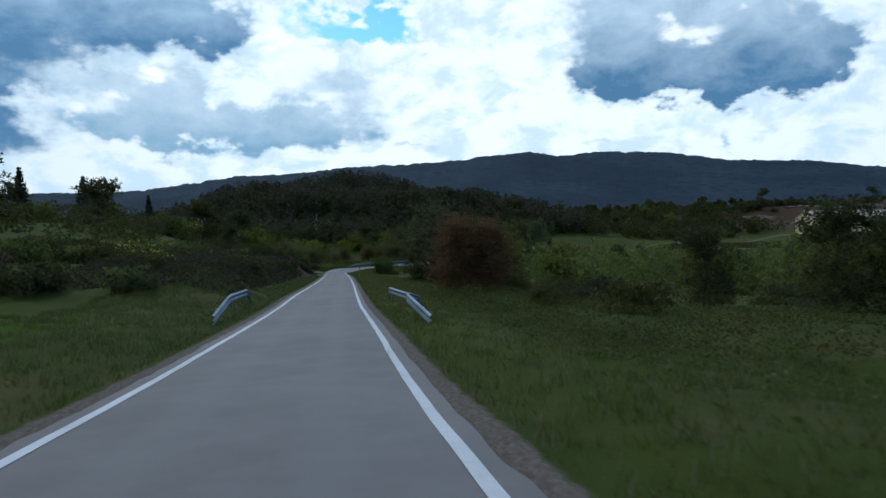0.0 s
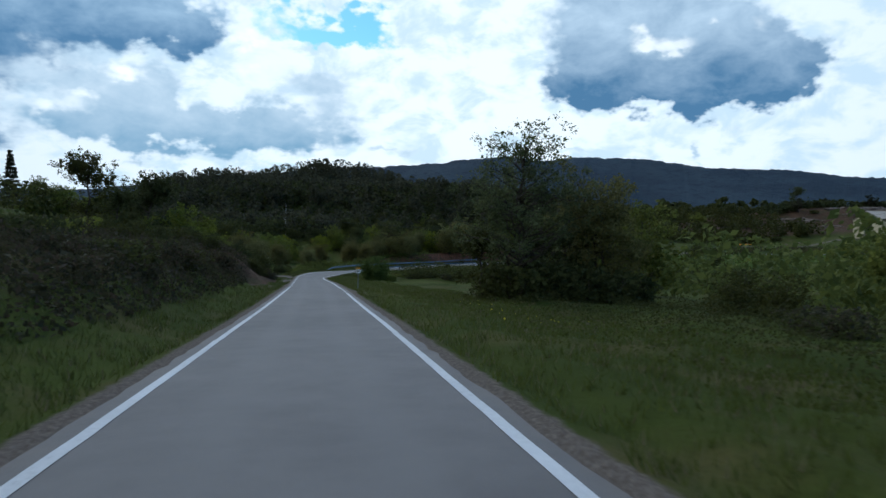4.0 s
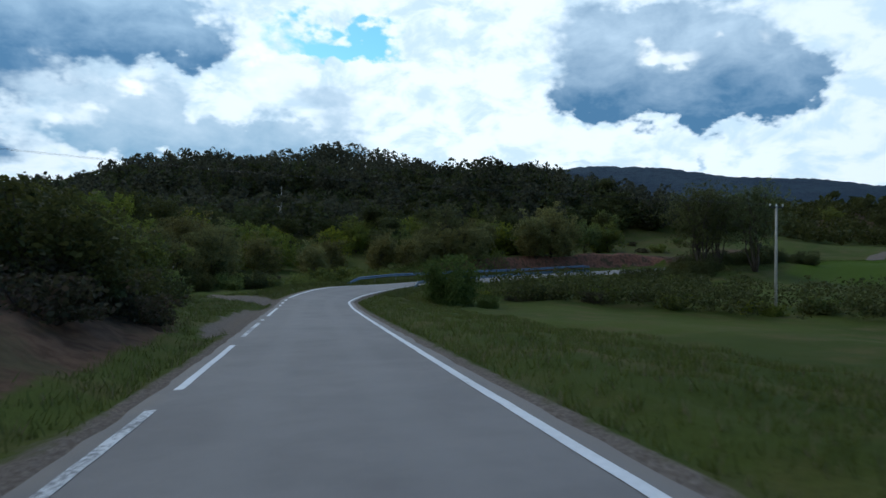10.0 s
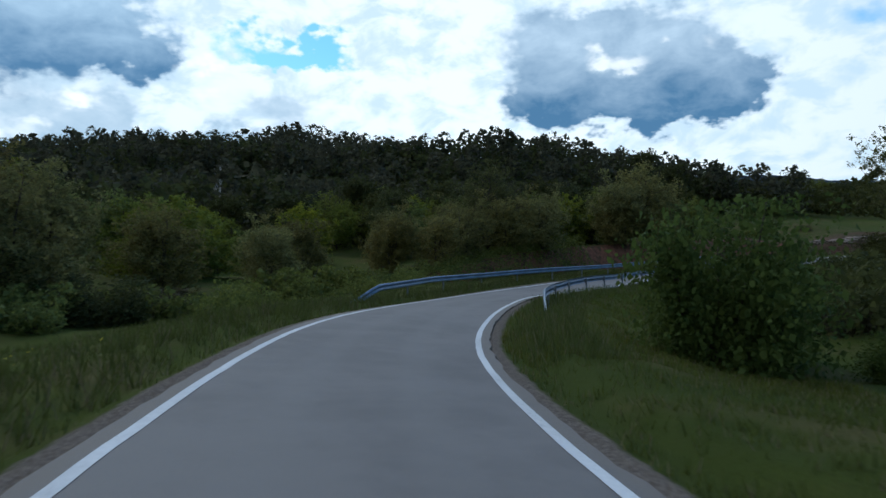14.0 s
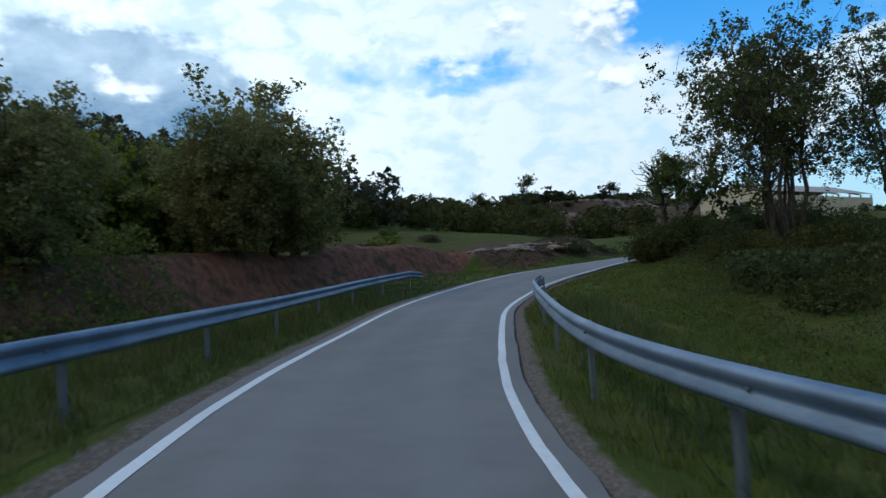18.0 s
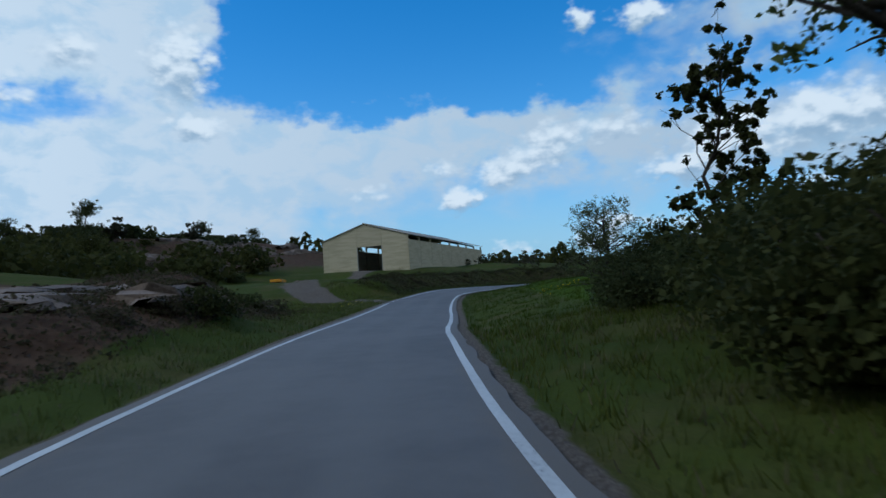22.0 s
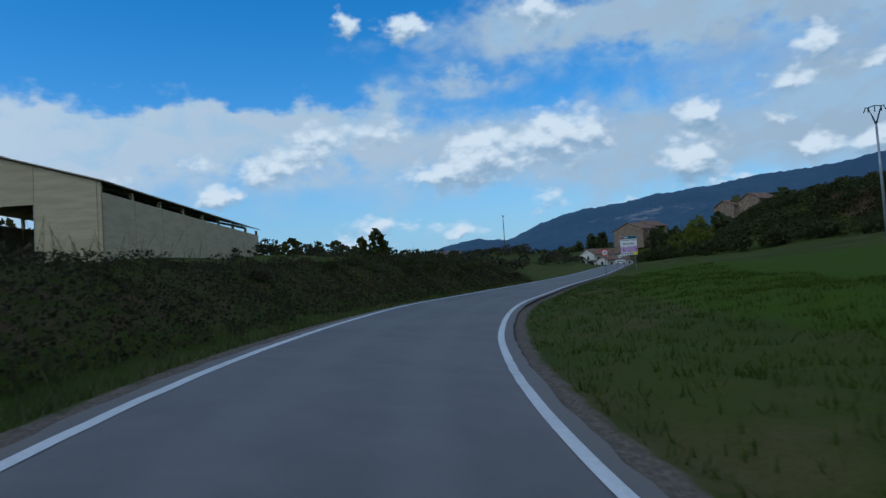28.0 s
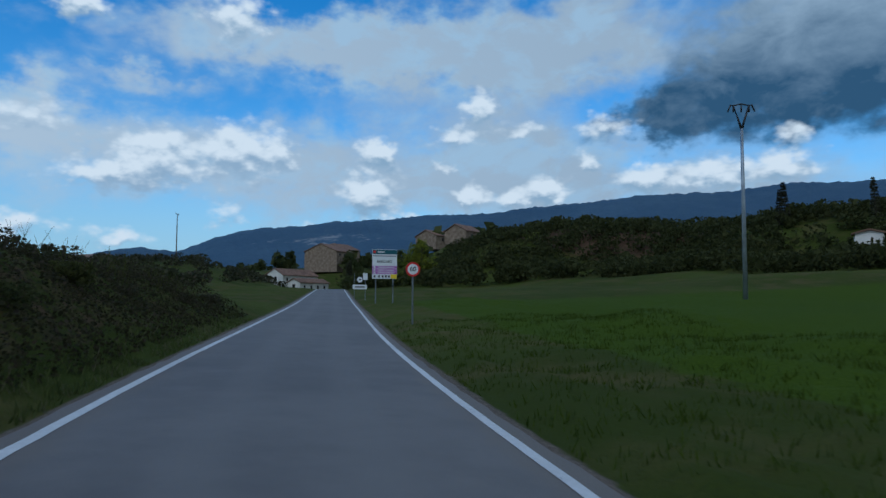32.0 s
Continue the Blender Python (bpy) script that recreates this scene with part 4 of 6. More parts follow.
def make_bush(name, label, seed, mat, leaves=2300, leaf=0.095, tall=1.3, wide=1.0, ragged=0.24):
    rng = np.random.RandomState(seed)
    root = thing(name, label, "bush")
    stems, heads = [], []
    for _ in range(11):
        az, r = rng.rand() * 6.28, wide * (0.25 + 0.75 * rng.rand() ** 0.6)
        tip = np.array([math.cos(az) * r, math.sin(az) * r, tall * (0.45 + 0.55 * rng.rand()) * (1.1 - 0.45 * r / wide)])
        stems.append(tube(bend(rng, (tip[0] * 0.12, tip[1] * 0.12, -0.15), tip, 4, 0.12), (0.03, 0.02, 0.013, 0.006), 4, BARK))
        heads += [tip, tip * (0.75, 0.75, 0.6), tip * (0.9, 0.9, 0.35)]
    heads = np.array(heads)
    n_sub = leaves // 14
    sub = heads[rng.randint(0, len(heads), n_sub)] + rng.randn(n_sub, 3) * wide * ragged * (1, 1, 0.7)
    c = sub[rng.randint(0, n_sub, leaves)] + rng.randn(leaves, 3) * wide * 0.085
    c[:, 2] = abs(c[:, 2])
    c = c[c[:, 2] < heads[:, 2].max() * 1.03]
    part("stem", join("stem", stems, BARK), root)
    part("foliage", quads_mesh("foliage", leaf_quads(rng, c, leaf), mat), root)
    return root


def make_conifer(name, label, seed, tall=9.0, wide=1.9, clumps=1500, leaf=0.34, mat=None, open_=0.15, category="tree", shape=1.0):
    rng = np.random.RandomState(seed)
    root = thing(name, label, category)
    part("trunk", tube(bend(rng, (0, 0, -0.3), (0, 0, tall * 0.97), 6, 0.01), np.linspace(0.16, 0.03, 6), 6, BARK), root)
    h = open_ + (1 - open_) * rng.rand(clumps) ** 0.8
    whorl = np.round(h * 14) / 14 + rng.randn(clumps) * 0.012
    r = wide * (1 - h) ** shape * (0.25 + 0.75 * rng.rand(clumps) ** 0.5) * (0.75 + 0.5 * rng.rand(clumps)) + 0.1
    az = rng.rand(clumps) * 6.28
    c = np.stack([np.cos(az) * r, np.sin(az) * r, np.minimum(whorl, 1.0) * tall - 0.12 * r], 1)
    part("crown", quads_mesh("crown", leaf_quads(rng, c, leaf, 0.6), mat or NEEDLE), root)
    return root


def ground_at(x, y):
    return float(land([x], [y])[0])


PLACED = {}


def plant(proto, x, y, size=1.0, turn=None, tall=1.0, sink=0.05, label="", group=""):
    """Puts a plant: the prototype itself the first time, then copies of it."""
    rng = random.Random(int(x * 31 + y * 17))
    turn = rng.random() * 360 if turn is None else turn
    m = pose(x, y, ground_at(x, y) - sink, rng.uniform(-3, 3), rng.uniform(-3, 3), turn)
    if proto.name in PLACED:
        ob = copy_thing(proto, m)
    else:
        ob = proto
        ob.matrix_basis = m
        PLACED[proto.name] = True
    ob.scale = (size, size, size * tall)
    if label:
        ob["label"] = label
    if group:
        ob["group"] = group
    return ob


OAK = make_tree("oak_tree", "large spreading oak with dark green spring leaves", 4, LEAF_OAK, tall=9.6, wide=2.9, trunk_r=0.24, clear=0.12, limbs=58, leaves=17000, leaf=0.1, lean=0.06, clump=0.4)
ASH = make_tree("ash_tree", "tall open tree of several slender stems", 8, LEAF_OAK, tall=12.0, wide=2.7, trunk_r=0.26, clear=0.36, limbs=78, leaves=16000, leaf=0.12, stems=6, clump=0.42)
WILLOW = make_tree("willow_tree", "leafy multi-stemmed roadside tree", 15, LEAF_OLIVE, tall=8.5, wide=2.9, trunk_r=0.2, clear=0.04, limbs=60, leaves=15000, leaf=0.16, stems=4, clump=0.55)
MAPLE = make_tree("broadleaf_tree", "mid-green broad-leaved tree at the wood's edge", 21, LEAF, tall=8.0, wide=2.6, trunk_r=0.17, clear=0.06, limbs=26, leaves=7000, leaf=0.18, clump=0.6)
MAPLE_B = make_tree("broadleaf_tree", "bright green broad-leaved tree at the wood's edge", 23, LEAF_BRIGHT, tall=7.0, wide=2.5, trunk_r=0.15, clear=0.06, limbs=26, leaves=7000, leaf=0.18, clump=0.6)
MAPLE_C = make_tree("broadleaf_tree", "dark green broad-leaved tree in the wood", 29, LEAF_DARK, tall=8.5, wide=2.4, trunk_r=0.17, clear=0.06, limbs=26, leaves=7000, leaf=0.18, clump=0.6)
PINE = make_conifer("pine_tree", "dark green conical pine tree", 33)
PINE_B = make_tree("pine_tree", "dark round-topped pine on the hill", 37, NEEDLE, tall=6.5, wide=2.3, trunk_r=0.16, clear=0.25, limbs=20, leaves=2000, leaf=0.36, clump=0.6)
CYPRESS = make_conifer("cypress_tree", "slim dark cypress by the village", 41, tall=9.0, wide=1.0, clumps=1100, leaf=0.3, open_=0.04, shape=0.5)
BUSH = make_bush("bush", "dense green roadside bush", 51, LEAF)
BUSH_B = make_bush("bush", "dark green bush in rough grass", 53, LEAF_DARK)
BUSH_BRIGHT = make_bush("bush", "fresh light green bush in grass", 57, LEAF_BRIGHT)
SCRUB = make_bush("scrub_bush", "dry grey-brown scrub on the bank", 61, LEAF_SCRUB, leaves=1700, leaf=0.08, tall=0.9)
BROOM = make_bush("broom_bush", "broom bush with yellow flowers", 63, LEAF_BROOM, leaves=1300, leaf=0.08)
THORN = make_bush("blossom_bush", "tall bush covered in pale blossom", 67, LEAF_BLOSSOM, leaves=17000, leaf=0.03, tall=1.6, ragged=0.24)
BROWN = make_tree("copper_tree", "dense round tree with brownish young leaves down to the ground", 71, LEAF_BROWN, tall=7.8, wide=2.15, trunk_r=0.2, clear=0.03, limbs=90, leaves=42000, leaf=0.078, stems=3, lean=0.04, clump=0.5)
SLIM = make_tree("slim_tree", "slim leafy young tree growing out of the roadside thicket", 91, LEAF_DARK, tall=6.6, wide=0.95, trunk_r=0.07, clear=0.12, limbs=36, leaves=5200, leaf=0.1, clump=0.32)
THICKET = make_bush("bush", "dense dark thicket bush under the trees", 77, LEAF_DARK, leaves=9000, leaf=0.052, tall=1.35, ragged=0.25)
INNER = make_bush("bush", "big round green bush inside the bend", 73, LEAF_BUSH, leaves=17000, leaf=0.046, tall=1.5, wide=1.0, ragged=0.2)


def scatter(n, seed, where, protos, lo=0.7, hi=1.3, tall=(0.85, 1.2)):
    """Plants strewn over stretches (s0, s1, d0, d1) beside the road."""
    rng = random.Random(seed)
    for _ in range(n):
        s0, s1, d0, d1 = where
        q = at_road(rng.uniform(s0, s1), rng.uniform(d0, d1))
        plant(rng.choice(protos), float(q[0]), float(q[1]), rng.uniform(lo, hi), tall=rng.uniform(*tall))


def spots(proto, *rows):
    for x, y, size, *rest in rows:
        plant(proto, x, y, size, tall=rest[0] if rest else 1.0)


# single trees and bushes that stand out
spots(OAK, (-0.5, 80.2, 1.0))
spots(MAPLE_C, (-2.7, 80.8, 0.48), (2.6, 83.4, 0.6), (0.8, 84.8, 0.5))
spots(ASH, (22.0, 196.4, 1.1, 0.93), (27.5, 192.5, 1.0), (25.0, 198.0, 0.9))
spots(WILLOW, (4.8, 214.5, 0.98, 1.0), (2.0, 212.6, 0.8), (7.4, 216.4, 0.72), (4.6, 82.5, 0.72, 1.25), (-10, 210, 0.66), (-15.5, 201.5, 0.56), (-11.5, 203.6, 0.6), (-8.0, 205.6, 0.58), (-18, 198.5, 0.52), (1.0, 212.4, 0.6))
spots(OAK, (-12.6, 206.5, 0.84))
spots(BROWN, (1.6, 47.8, 0.7, 1.15), (4.0, 47.2, 0.68, 1.06))
spots(BUSH_B, (-1.0, 78.0, 2.0), (1.6, 80.0, 2.4), (-0.2, 81.5, 2.2), (3.4, 78.6, 2.0), (4.8, 80.6, 1.9))
spots(INNER, (-13.4, 162.8, 2.3, 1.42), (-10.6, 160.2, 0.9))
spots(MAPLE_C, (13.0, 32.0, 0.45), (15.5, 26.0, 0.52), (18.2, 25.0, 0.55), (21.0, 23.6, 0.55), (-33.5, 113.0, 0.95), (-35.5, 117.5, 0.92), (-37.5, 108.0, 0.9))
spots(MAPLE_B, (-29.4, 117.8, 0.66), (-31.2, 114.6, 0.82))
spots(BROOM, (-28.0, 112.0, 1.5))
spots(MAPLE, (9.5, 90.0, 0.9, 1.1), (12.0, 66.0, 0.7), (24, 60, 0.8), (32, 52, 0.9), (38, 66, 0.95))
# bank left of the first stretch
scatter(22, 108, (84, 104, -10.5, -5.6), [SCRUB, SCRUB, THICKET, SCRUB], 0.6, 1.2)
scatter(18, 114, (93, 118, -19, -11.5), [THICKET, THICKET, SCRUB], 1.2, 1.9)
scatter(5, 115, (96, 116, -19, -14), [MAPLE_C, MAPLE], 0.4, 0.5)
scatter(24, 101, (40, 90, -9.5, -5.0), [SCRUB, SCRUB, SCRUB, BUSH_B], 0.6, 1.2)
scatter(20, 102, (40, 92, -22, -9.5), [SCRUB, BUSH_B, BUSH, BROOM], 1.0, 1.9)
scatter(8, 103, (20, 42, -24, -8), [BUSH_B, SCRUB, BUSH], 0.8, 1.6)
scatter(10, 104, (0, 30, -60, -26), [MAPLE_C, BUSH_B, PINE], 0.8, 1.1)
scatter(9, 105, (103, 128, -10.5, -6.0), [SCRUB, SCRUB, BUSH_B], 0.5, 1.1)
scatter(9, 106, (110, 134, -17, -9), [BUSH, BUSH_B, BROOM, SCRUB], 0.9, 1.6)
scatter(12, 107, (60, 130, -55, -24), [MAPLE, MAPLE_C, MAPLE_B], 0.6, 0.9)
spots(THORN, (-33.2, 145.6, 2.5, 1.4))
spots(THICKET, (-25.3, 121.8, 2.0), (-26.8, 118.8, 1.9), (-26.4, 124.6, 1.7))
spots(MAPLE, (-31.4, 141.4, 0.66), (-33.6, 142.6, 0.7))
spots(THICKET, (-31.4, 143.2, 1.9), (-33.8, 143.6, 2.2), (-30.6, 133.0, 1.6))
scatter(26, 109, (108, 134, -9.5, -4.6), [SCRUB, THICKET, SCRUB], 0.6, 1.2)
spots(PINE, (-56.5, 107.5, 0.85), (-50, 118, 0.7), (-44.6, 138, 1.0), (-47.5, 141, 0.9), (-61, 100, 0.9))
# right of the first stretch
scatter(16, 111, (0, 44, 9, 34), [THICKET, BUSH_B, SCRUB, BUSH_BRIGHT], 0.7, 1.6)
scatter(8, 112, (46, 78, 9, 26), [THICKET, THICKET, SCRUB], 0.9, 1.8)
scatter(14, 113, (10, 70, 34, 60), [MAPLE, MAPLE_C, BUSH_B, MAPLE], 0.6, 0.95)
# hedge along the stream between the two stretches
rng_h = random.Random(120)
for i in range(30):
    f = i / 29
    x, y = -6 + 46 * f + rng_h.uniform(-3, 3), 171 - 24 * f + rng_h.uniform(-4, 4)
    plant(rng_h.choice([BUSH, BUSH_B, BUSH, BUSH_BRIGHT, SCRUB]), x, y, rng_h.uniform(0.8, 1.5))
for i in range(5):
    plant(rng_h.choice([MAPLE, MAPLE_C]), rng_h.uniform(24, 50), rng_h.uniform(146, 168), rng_h.uniform(0.5, 0.75))
scatter(16, 121, (174, 205, 7, 16), [BUSH, BUSH_BRIGHT, BUSH, SCRUB], 0.5, 0.95)
# thicket under the tall trees
for x, y, z_ in ((19, 198, 1.6), (22, 199.5, 2.0), (25.5, 200.5, 2.2), (28.5, 203, 1.9), (24, 203.6, 1.7), (30.5, 203.0, 1.5), (27.5, 200, 2.3), (34, 201.2, 1.9), (20.5, 194, 2.0), (31, 199, 2.0), (38, 199.5, 1.8), (9, 191, 1.5), (11.5, 193, 1.9), (13, 190, 1.7), (15, 195, 2.0), (17, 192, 2.2), (19.5, 196, 2.0), (14.5, 187.5, 1.6), (20, 191, 2.2), (22.5, 195, 2.3), (17.5, 187, 1.8)):
    plant(THICKET if x > 18 else BUSH_B if int(x) % 2 else BUSH, x, y, z_ * (0.72 if x < 30 else 1.0))
# the wood beyond the junction and the bend
rng_w = random.Random(130)
for i in range(120):
    f = rng_w.random()
    s_ = 126 + 88 * f
    q = at_road(s_, -rng_w.uniform(22, 50) if s_ < 165 else -rng_w.uniform(15, 40))
    near_road = s_ > 165 and math.hypot(q[0] - at_road(s_, 0)[0], q[1] - at_road(s_, 0)[1]) < 23
    plant(WILLOW if near_road else rng_w.choice([MAPLE, MAPLE_B, MAPLE_B, MAPLE_B, MAPLE_C, MAPLE]), float(q[0]), float(q[1]), rng_w.uniform(0.7, 1.05) * (0.8 if s_ < 150 else 0.64 if near_road else 0.86), tall=rng_w.uniform(0.9, 1.15))
for i in range(28):
    s_ = rng_w.uniform(146, 190)
    q = at_road(s_, -rng_w.uniform(11.5, 18))
    plant(rng_w.choice([BUSH, SCRUB, THICKET, SCRUB]), float(q[0]), float(q[1]), rng_w.uniform(1.0, 2.0))
# trees between the red cut and the hill
for i in range(64):
    y_ = rng_w.uniform(214, 262)
    x_ = rng_w.uniform(-26, -14.5 + 0.7 * (y_ - 184.7))
    if beside(np.array([x_]), np.array([y_]))[1][0] < -13:
        plant(rng_w.choice([MAPLE, MAPLE_B, MAPLE, MAPLE_C]), x_, y_, rng_w.uniform(0.7, 1.0), tall=rng_w.uniform(0.85, 1.1))
# above the red cut, and the rocky hill
scatter(12, 141, (212, 262, -34, -16), [BUSH_B, SCRUB, BUSH], 0.8, 1.6)
scatter(6, 142, (236, 258, -12, -4.5), [SCRUB, SCRUB, BUSH_B], 0.5, 1.0)
for i in range(8):
    plant(rng_w.choice([PINE_B, MAPLE_C, BUSH_B]), rng_w.uniform(120, 215), rng_w.uniform(298, 322), rng_w.uniform(0.7, 1.1))
for i in range(12):
    plant(rng_w.choice([MAPLE_C, MAPLE]), rng_w.uniform(10, 125), rng_w.uniform(268, 330), rng_w.uniform(0.6, 1.0))
for i in range(10):
    plant(rng_w.choice([BUSH_B, SCRUB]), rng_w.uniform(90, 200), rng_w.uniform(255, 300), rng_w.uniform(0.8, 2.0))
# bank left of the last stretch
scatter(22, 151, (284, 352, -6.4, -4.6), [SCRUB, SCRUB, BUSH_B], 0.3, 0.55)
# right of the last stretch: hedge tree, hill with scrub
spots(OAK, (35.7, 206.8, 0.29))
spots(SLIM, (33.1, 204.9, 1.0))
spots(THICKET, (33.4, 206.3, 1.05), (35.6, 205.6, 1.15), (34.4, 204.6, 1.3), (37.2, 206.2, 0.95), (32.2, 205.0, 1.2), (36.6, 204.2, 1.3), (38.6, 204.8, 1.1))
rng_v = random.Random(160)
for i in range(14):
    plant(rng_v.choice([BUSH_B, BUSH, SCRUB]), rng_v.uniform(186, 222), rng_v.uniform(112, 124), rng_v.uniform(0.8, 1.6))
spots(MAPLE_B, (212, 140.5, 1.0, 1.15), (216, 143, 0.8))
spots(CYPRESS, (300, 108, 1.1), (304, 106, 1.0), (296, 110, 0.9), (160, 108.5, 0.75), (161.6, 107.4, 0.62), (148.5, 106, 0.7))

# ---- far woods ----
rng_f = np.random.RandomState(77)


def woods(label, n, box, tall, wide, mat, leaf, keep=None, per=70, cone=0.5):
    """A distant wood: many crowns in one mesh."""
    x = rng_f.uniform(box[0], box[1], n)
    y = rng_f.uniform(box[2], box[3], n)
    if keep is not None:
        ok = keep(x, y)
        x, y = x[ok], y[ok]
    z = land(x, y)
    out = []
    h = tall * (0.8 + 0.35 * rng_f.rand(len(x)))
    w = wide * (0.7 + 0.6 * rng_f.rand(len(x)))
    t = rng_f.rand(len(x), per)
    az = rng_f.rand(len(x), per) * 6.28
    prof = (1 - cone) * np.sqrt(np.clip(1 - (2 * t - 1) ** 2, 0, 1)) + cone * (1 - t)
    r = w[:, None] * prof * (0.5 + 0.5 * rng_f.rand(len(x), per))
    c = np.stack([x[:, None] + np.cos(az) * r, y[:, None] + np.sin(az) * r, z[:, None] + h[:, None] * (0.12 + 0.88 * t)], -1).reshape(-1, 3)
    ob = part("far_woods", quads_mesh("far_woods", leaf_quads(rng_f, c, leaf, 0.2), mat))
    return tagged(ob, label, "woods", kind="stuff")


def by_village(x, y):
    return ((np.hypot((x - 210) / 44, (y - 114) / 37) < 1.0) | (np.hypot((x - 158) / 30, (y - 104) / 27) < 1.0)) & (np.random.RandomState(6).rand(len(x)) < 0.35 + 0.65 * (roll(x, y, 14.0, 51) > -0.1))


def hill_side(x, y):
    s_, d_ = beside(x, y)
    return (abs(d_) > 44) & (y > 214 + 0.18 * (x + 40)) & (x < 62 - 0.2 * (y - 240))


woods("dark pine wood on the hill", 2500, (-136, 60, 225, 430), 8.0, 2.7, NEEDLE, 0.62, hill_side, 100, cone=0.4)
woods("low trees and scrub on the rise beyond the bank", 150, (-62, -22, 22, 128), 3.2, 1.9, LEAF_DARK, 0.24, lambda x, y: (roll(x, y, 26.0, 71) > -0.2) & (beside(x, y)[1] < -17), 170, cone=0.1)
woods("dark shrubs along the rocky ridge", 150, (128, 214, 300, 314), 3.0, 1.9, LEAF_DARK, 0.55, None, 90, cone=0.1)
woods("low oaks on the far slope", 420, (16, 128, 256, 330), 4.4, 2.4, LEAF_DARK, 0.6, None, 90, cone=0.05)
woods("trees and hedges in the fields", 130, (12, 66, 56, 112), 4.8, 2.3, LEAF, 0.34, None, 160, cone=0.05)
woods("mixed green wood on the lower slope", 800, (-110, 40, 205, 290), 6.5, 2.6, LEAF_DARK, 0.55, hill_side, 120, cone=0.1)
woods("distant green wood patches beyond the fields", 900, (60, 420, 330, 640), 7.0, 2.6, LEAF_DARK, 2.0, lambda x, y: y > 345, 40, cone=0.2)
woods("wood on the western rise", 420, (-230, -80, 40, 230), 6.5, 2.2, NEEDLE, 0.6, None, 90, cone=0.3)
woods("wood and hedges behind the village", 420, (240, 560, -60, 100), 6.0, 2.4, LEAF_DARK, 2.0, None, 40, cone=0.1)
woods("hedges and trees along the far valley", 300, (190, 420, 205, 300), 5.0, 2.2, LEAF_DARK, 1.0, lambda x, y: (abs(x - 155) > 36), cone=0.1)


woods("dark green scrub on the hill by the village", 3200, (128, 254, 78, 151), 2.6, 1.7, LEAF_DARK, 0.42, by_village, 60, cone=0.0)


def lane_side(x, y):
    s_, d_ = beside(x, y)
    return (d_ < -13.0) & (d_ > -60) & (s_ > 352) & (roll(x, y, 18.0, 81) > -0.25)


woods("dark hedges and scrub beside the lane to the village", 900, (120, 320, 110, 250), 1.7, 1.7, LEAF_WEED, 0.4, lane_side, 80, cone=0.0)
woods("dark hedge and scrub along the stream", 1500, (-9, 70, 122, 178), 2.5, 1.6, LEAF_DARK, 0.2, lambda x, y: abs(y - (170.5 - 0.5 * (x + 6))) < 6.5 + 2 * roll(x, y, 20.0, 61), 90, cone=0.0)


def thatch(label, n, where, tall, mat, leaf, seed, name="scrub", patch=5.0):
    """Low matted scrub over a stretch (s0, s1, d0, d1), in uneven heaps."""
    rng = np.random.RandomState(seed)
    s_, d_ = rng.uniform(where[0], where[1], n), rng.uniform(where[2], where[3], n)
    pl_ = at_road(s_, d_)
    x, y = pl_[:, 0], pl_[:, 1]
    g_, e_, c_, r_ = cover(x, y)
    edge = np.minimum(abs(d_ - where[2]), abs(d_ - where[3]))
    h = tall * (0.25 + np.clip(0.5 + 0.7 * roll(x, y, patch, seed + 1) + 0.35 * roll(x, y, patch * 0.3, seed + 2), 0, 1.3)) * smooth(edge, 0.0, 1.0)
    ok = (g_ < 0.4) & (h > 0.12 * tall)
    x, y, h = x[ok], y[ok], h[ok]
    c = np.stack([x, y, land(x, y) + h * rng.rand(len(x)) ** 0.6], 1)
    return tagged(part(name, quads_mesh(name, leaf_quads(rng, c, leaf, 0.1), mat)), label, "scrub", kind="stuff")


thatch("low grey-green scrub matted over the bank", 64000, (34, 92, -13.5, -4.0), 0.85, LEAF_SCRUB, 0.09, 301, patch=4.0)
thatch("dry scrub on the earth bank", 40000, (91, 130, -15, -5.2), 0.8, LEAF_SCRUB, 0.09, 305, patch=4.0)
thatch("dark brambles over the earth bank", 34000, (88, 128, -17, -7.5), 0.9, LEAF_DARK, 0.06, 307, patch=4.5)
thatch("dark scrub and grass matted over the bank", 74000, (283, 352, -7.6, -3.1), 0.42, LEAF_WEED, 0.055, 309, patch=7.0)
thatch("tall weeds and low scrub in the grass", 15000, (2, 44, 4.6, 16), 0.36, BLADE, 0.05, 321)
thatch("tall weeds and low scrub in the grass", 12000, (44, 84, 4.6, 13), 0.34, BLADE, 0.05, 325)
thatch("dark brambles and scrub in the rough grass", 30000, (10, 46, 5.2, 17), 0.65, LEAF_DARK, 0.055, 331, patch=9.0)
thatch("dark brambles and scrub in the rough grass", 20000, (46, 80, 9.0, 19), 0.6, LEAF_DARK, 0.06, 335, patch=9.0)
thatch("leafy scrub hanging over the red cut", 36000, (172, 211, -13, -8.6), 1.1, LEAF, 0.1, 317, patch=4.0)
thatch("lush leafy scrub inside the bend", 44000, (176, 232, 4.6, 16), 0.42, LEAF_BUSH, 0.042, 341, patch=6.0)
thatch("dark brambles inside the bend", 40000, (190, 240, 7.0, 18), 0.8, LEAF_DARK, 0.05, 345, patch=5.0)
thatch("low dry scrub on the rocky mound", 16000, (238, 262, -13, -4.6), 0.22, LEAF_SCRUB, 0.08, 313)


# ---- guard rails ----
PROFILE = [(0.000, 0.155), (0.020, 0.150), (0.075, 0.115), (0.080, 0.075), (0.020, 0.025), (0.012, 0.0), (0.020, -0.025), (0.080, -0.075), (0.075, -0.115), (0.020, -0.150), (0.000, -0.155)]


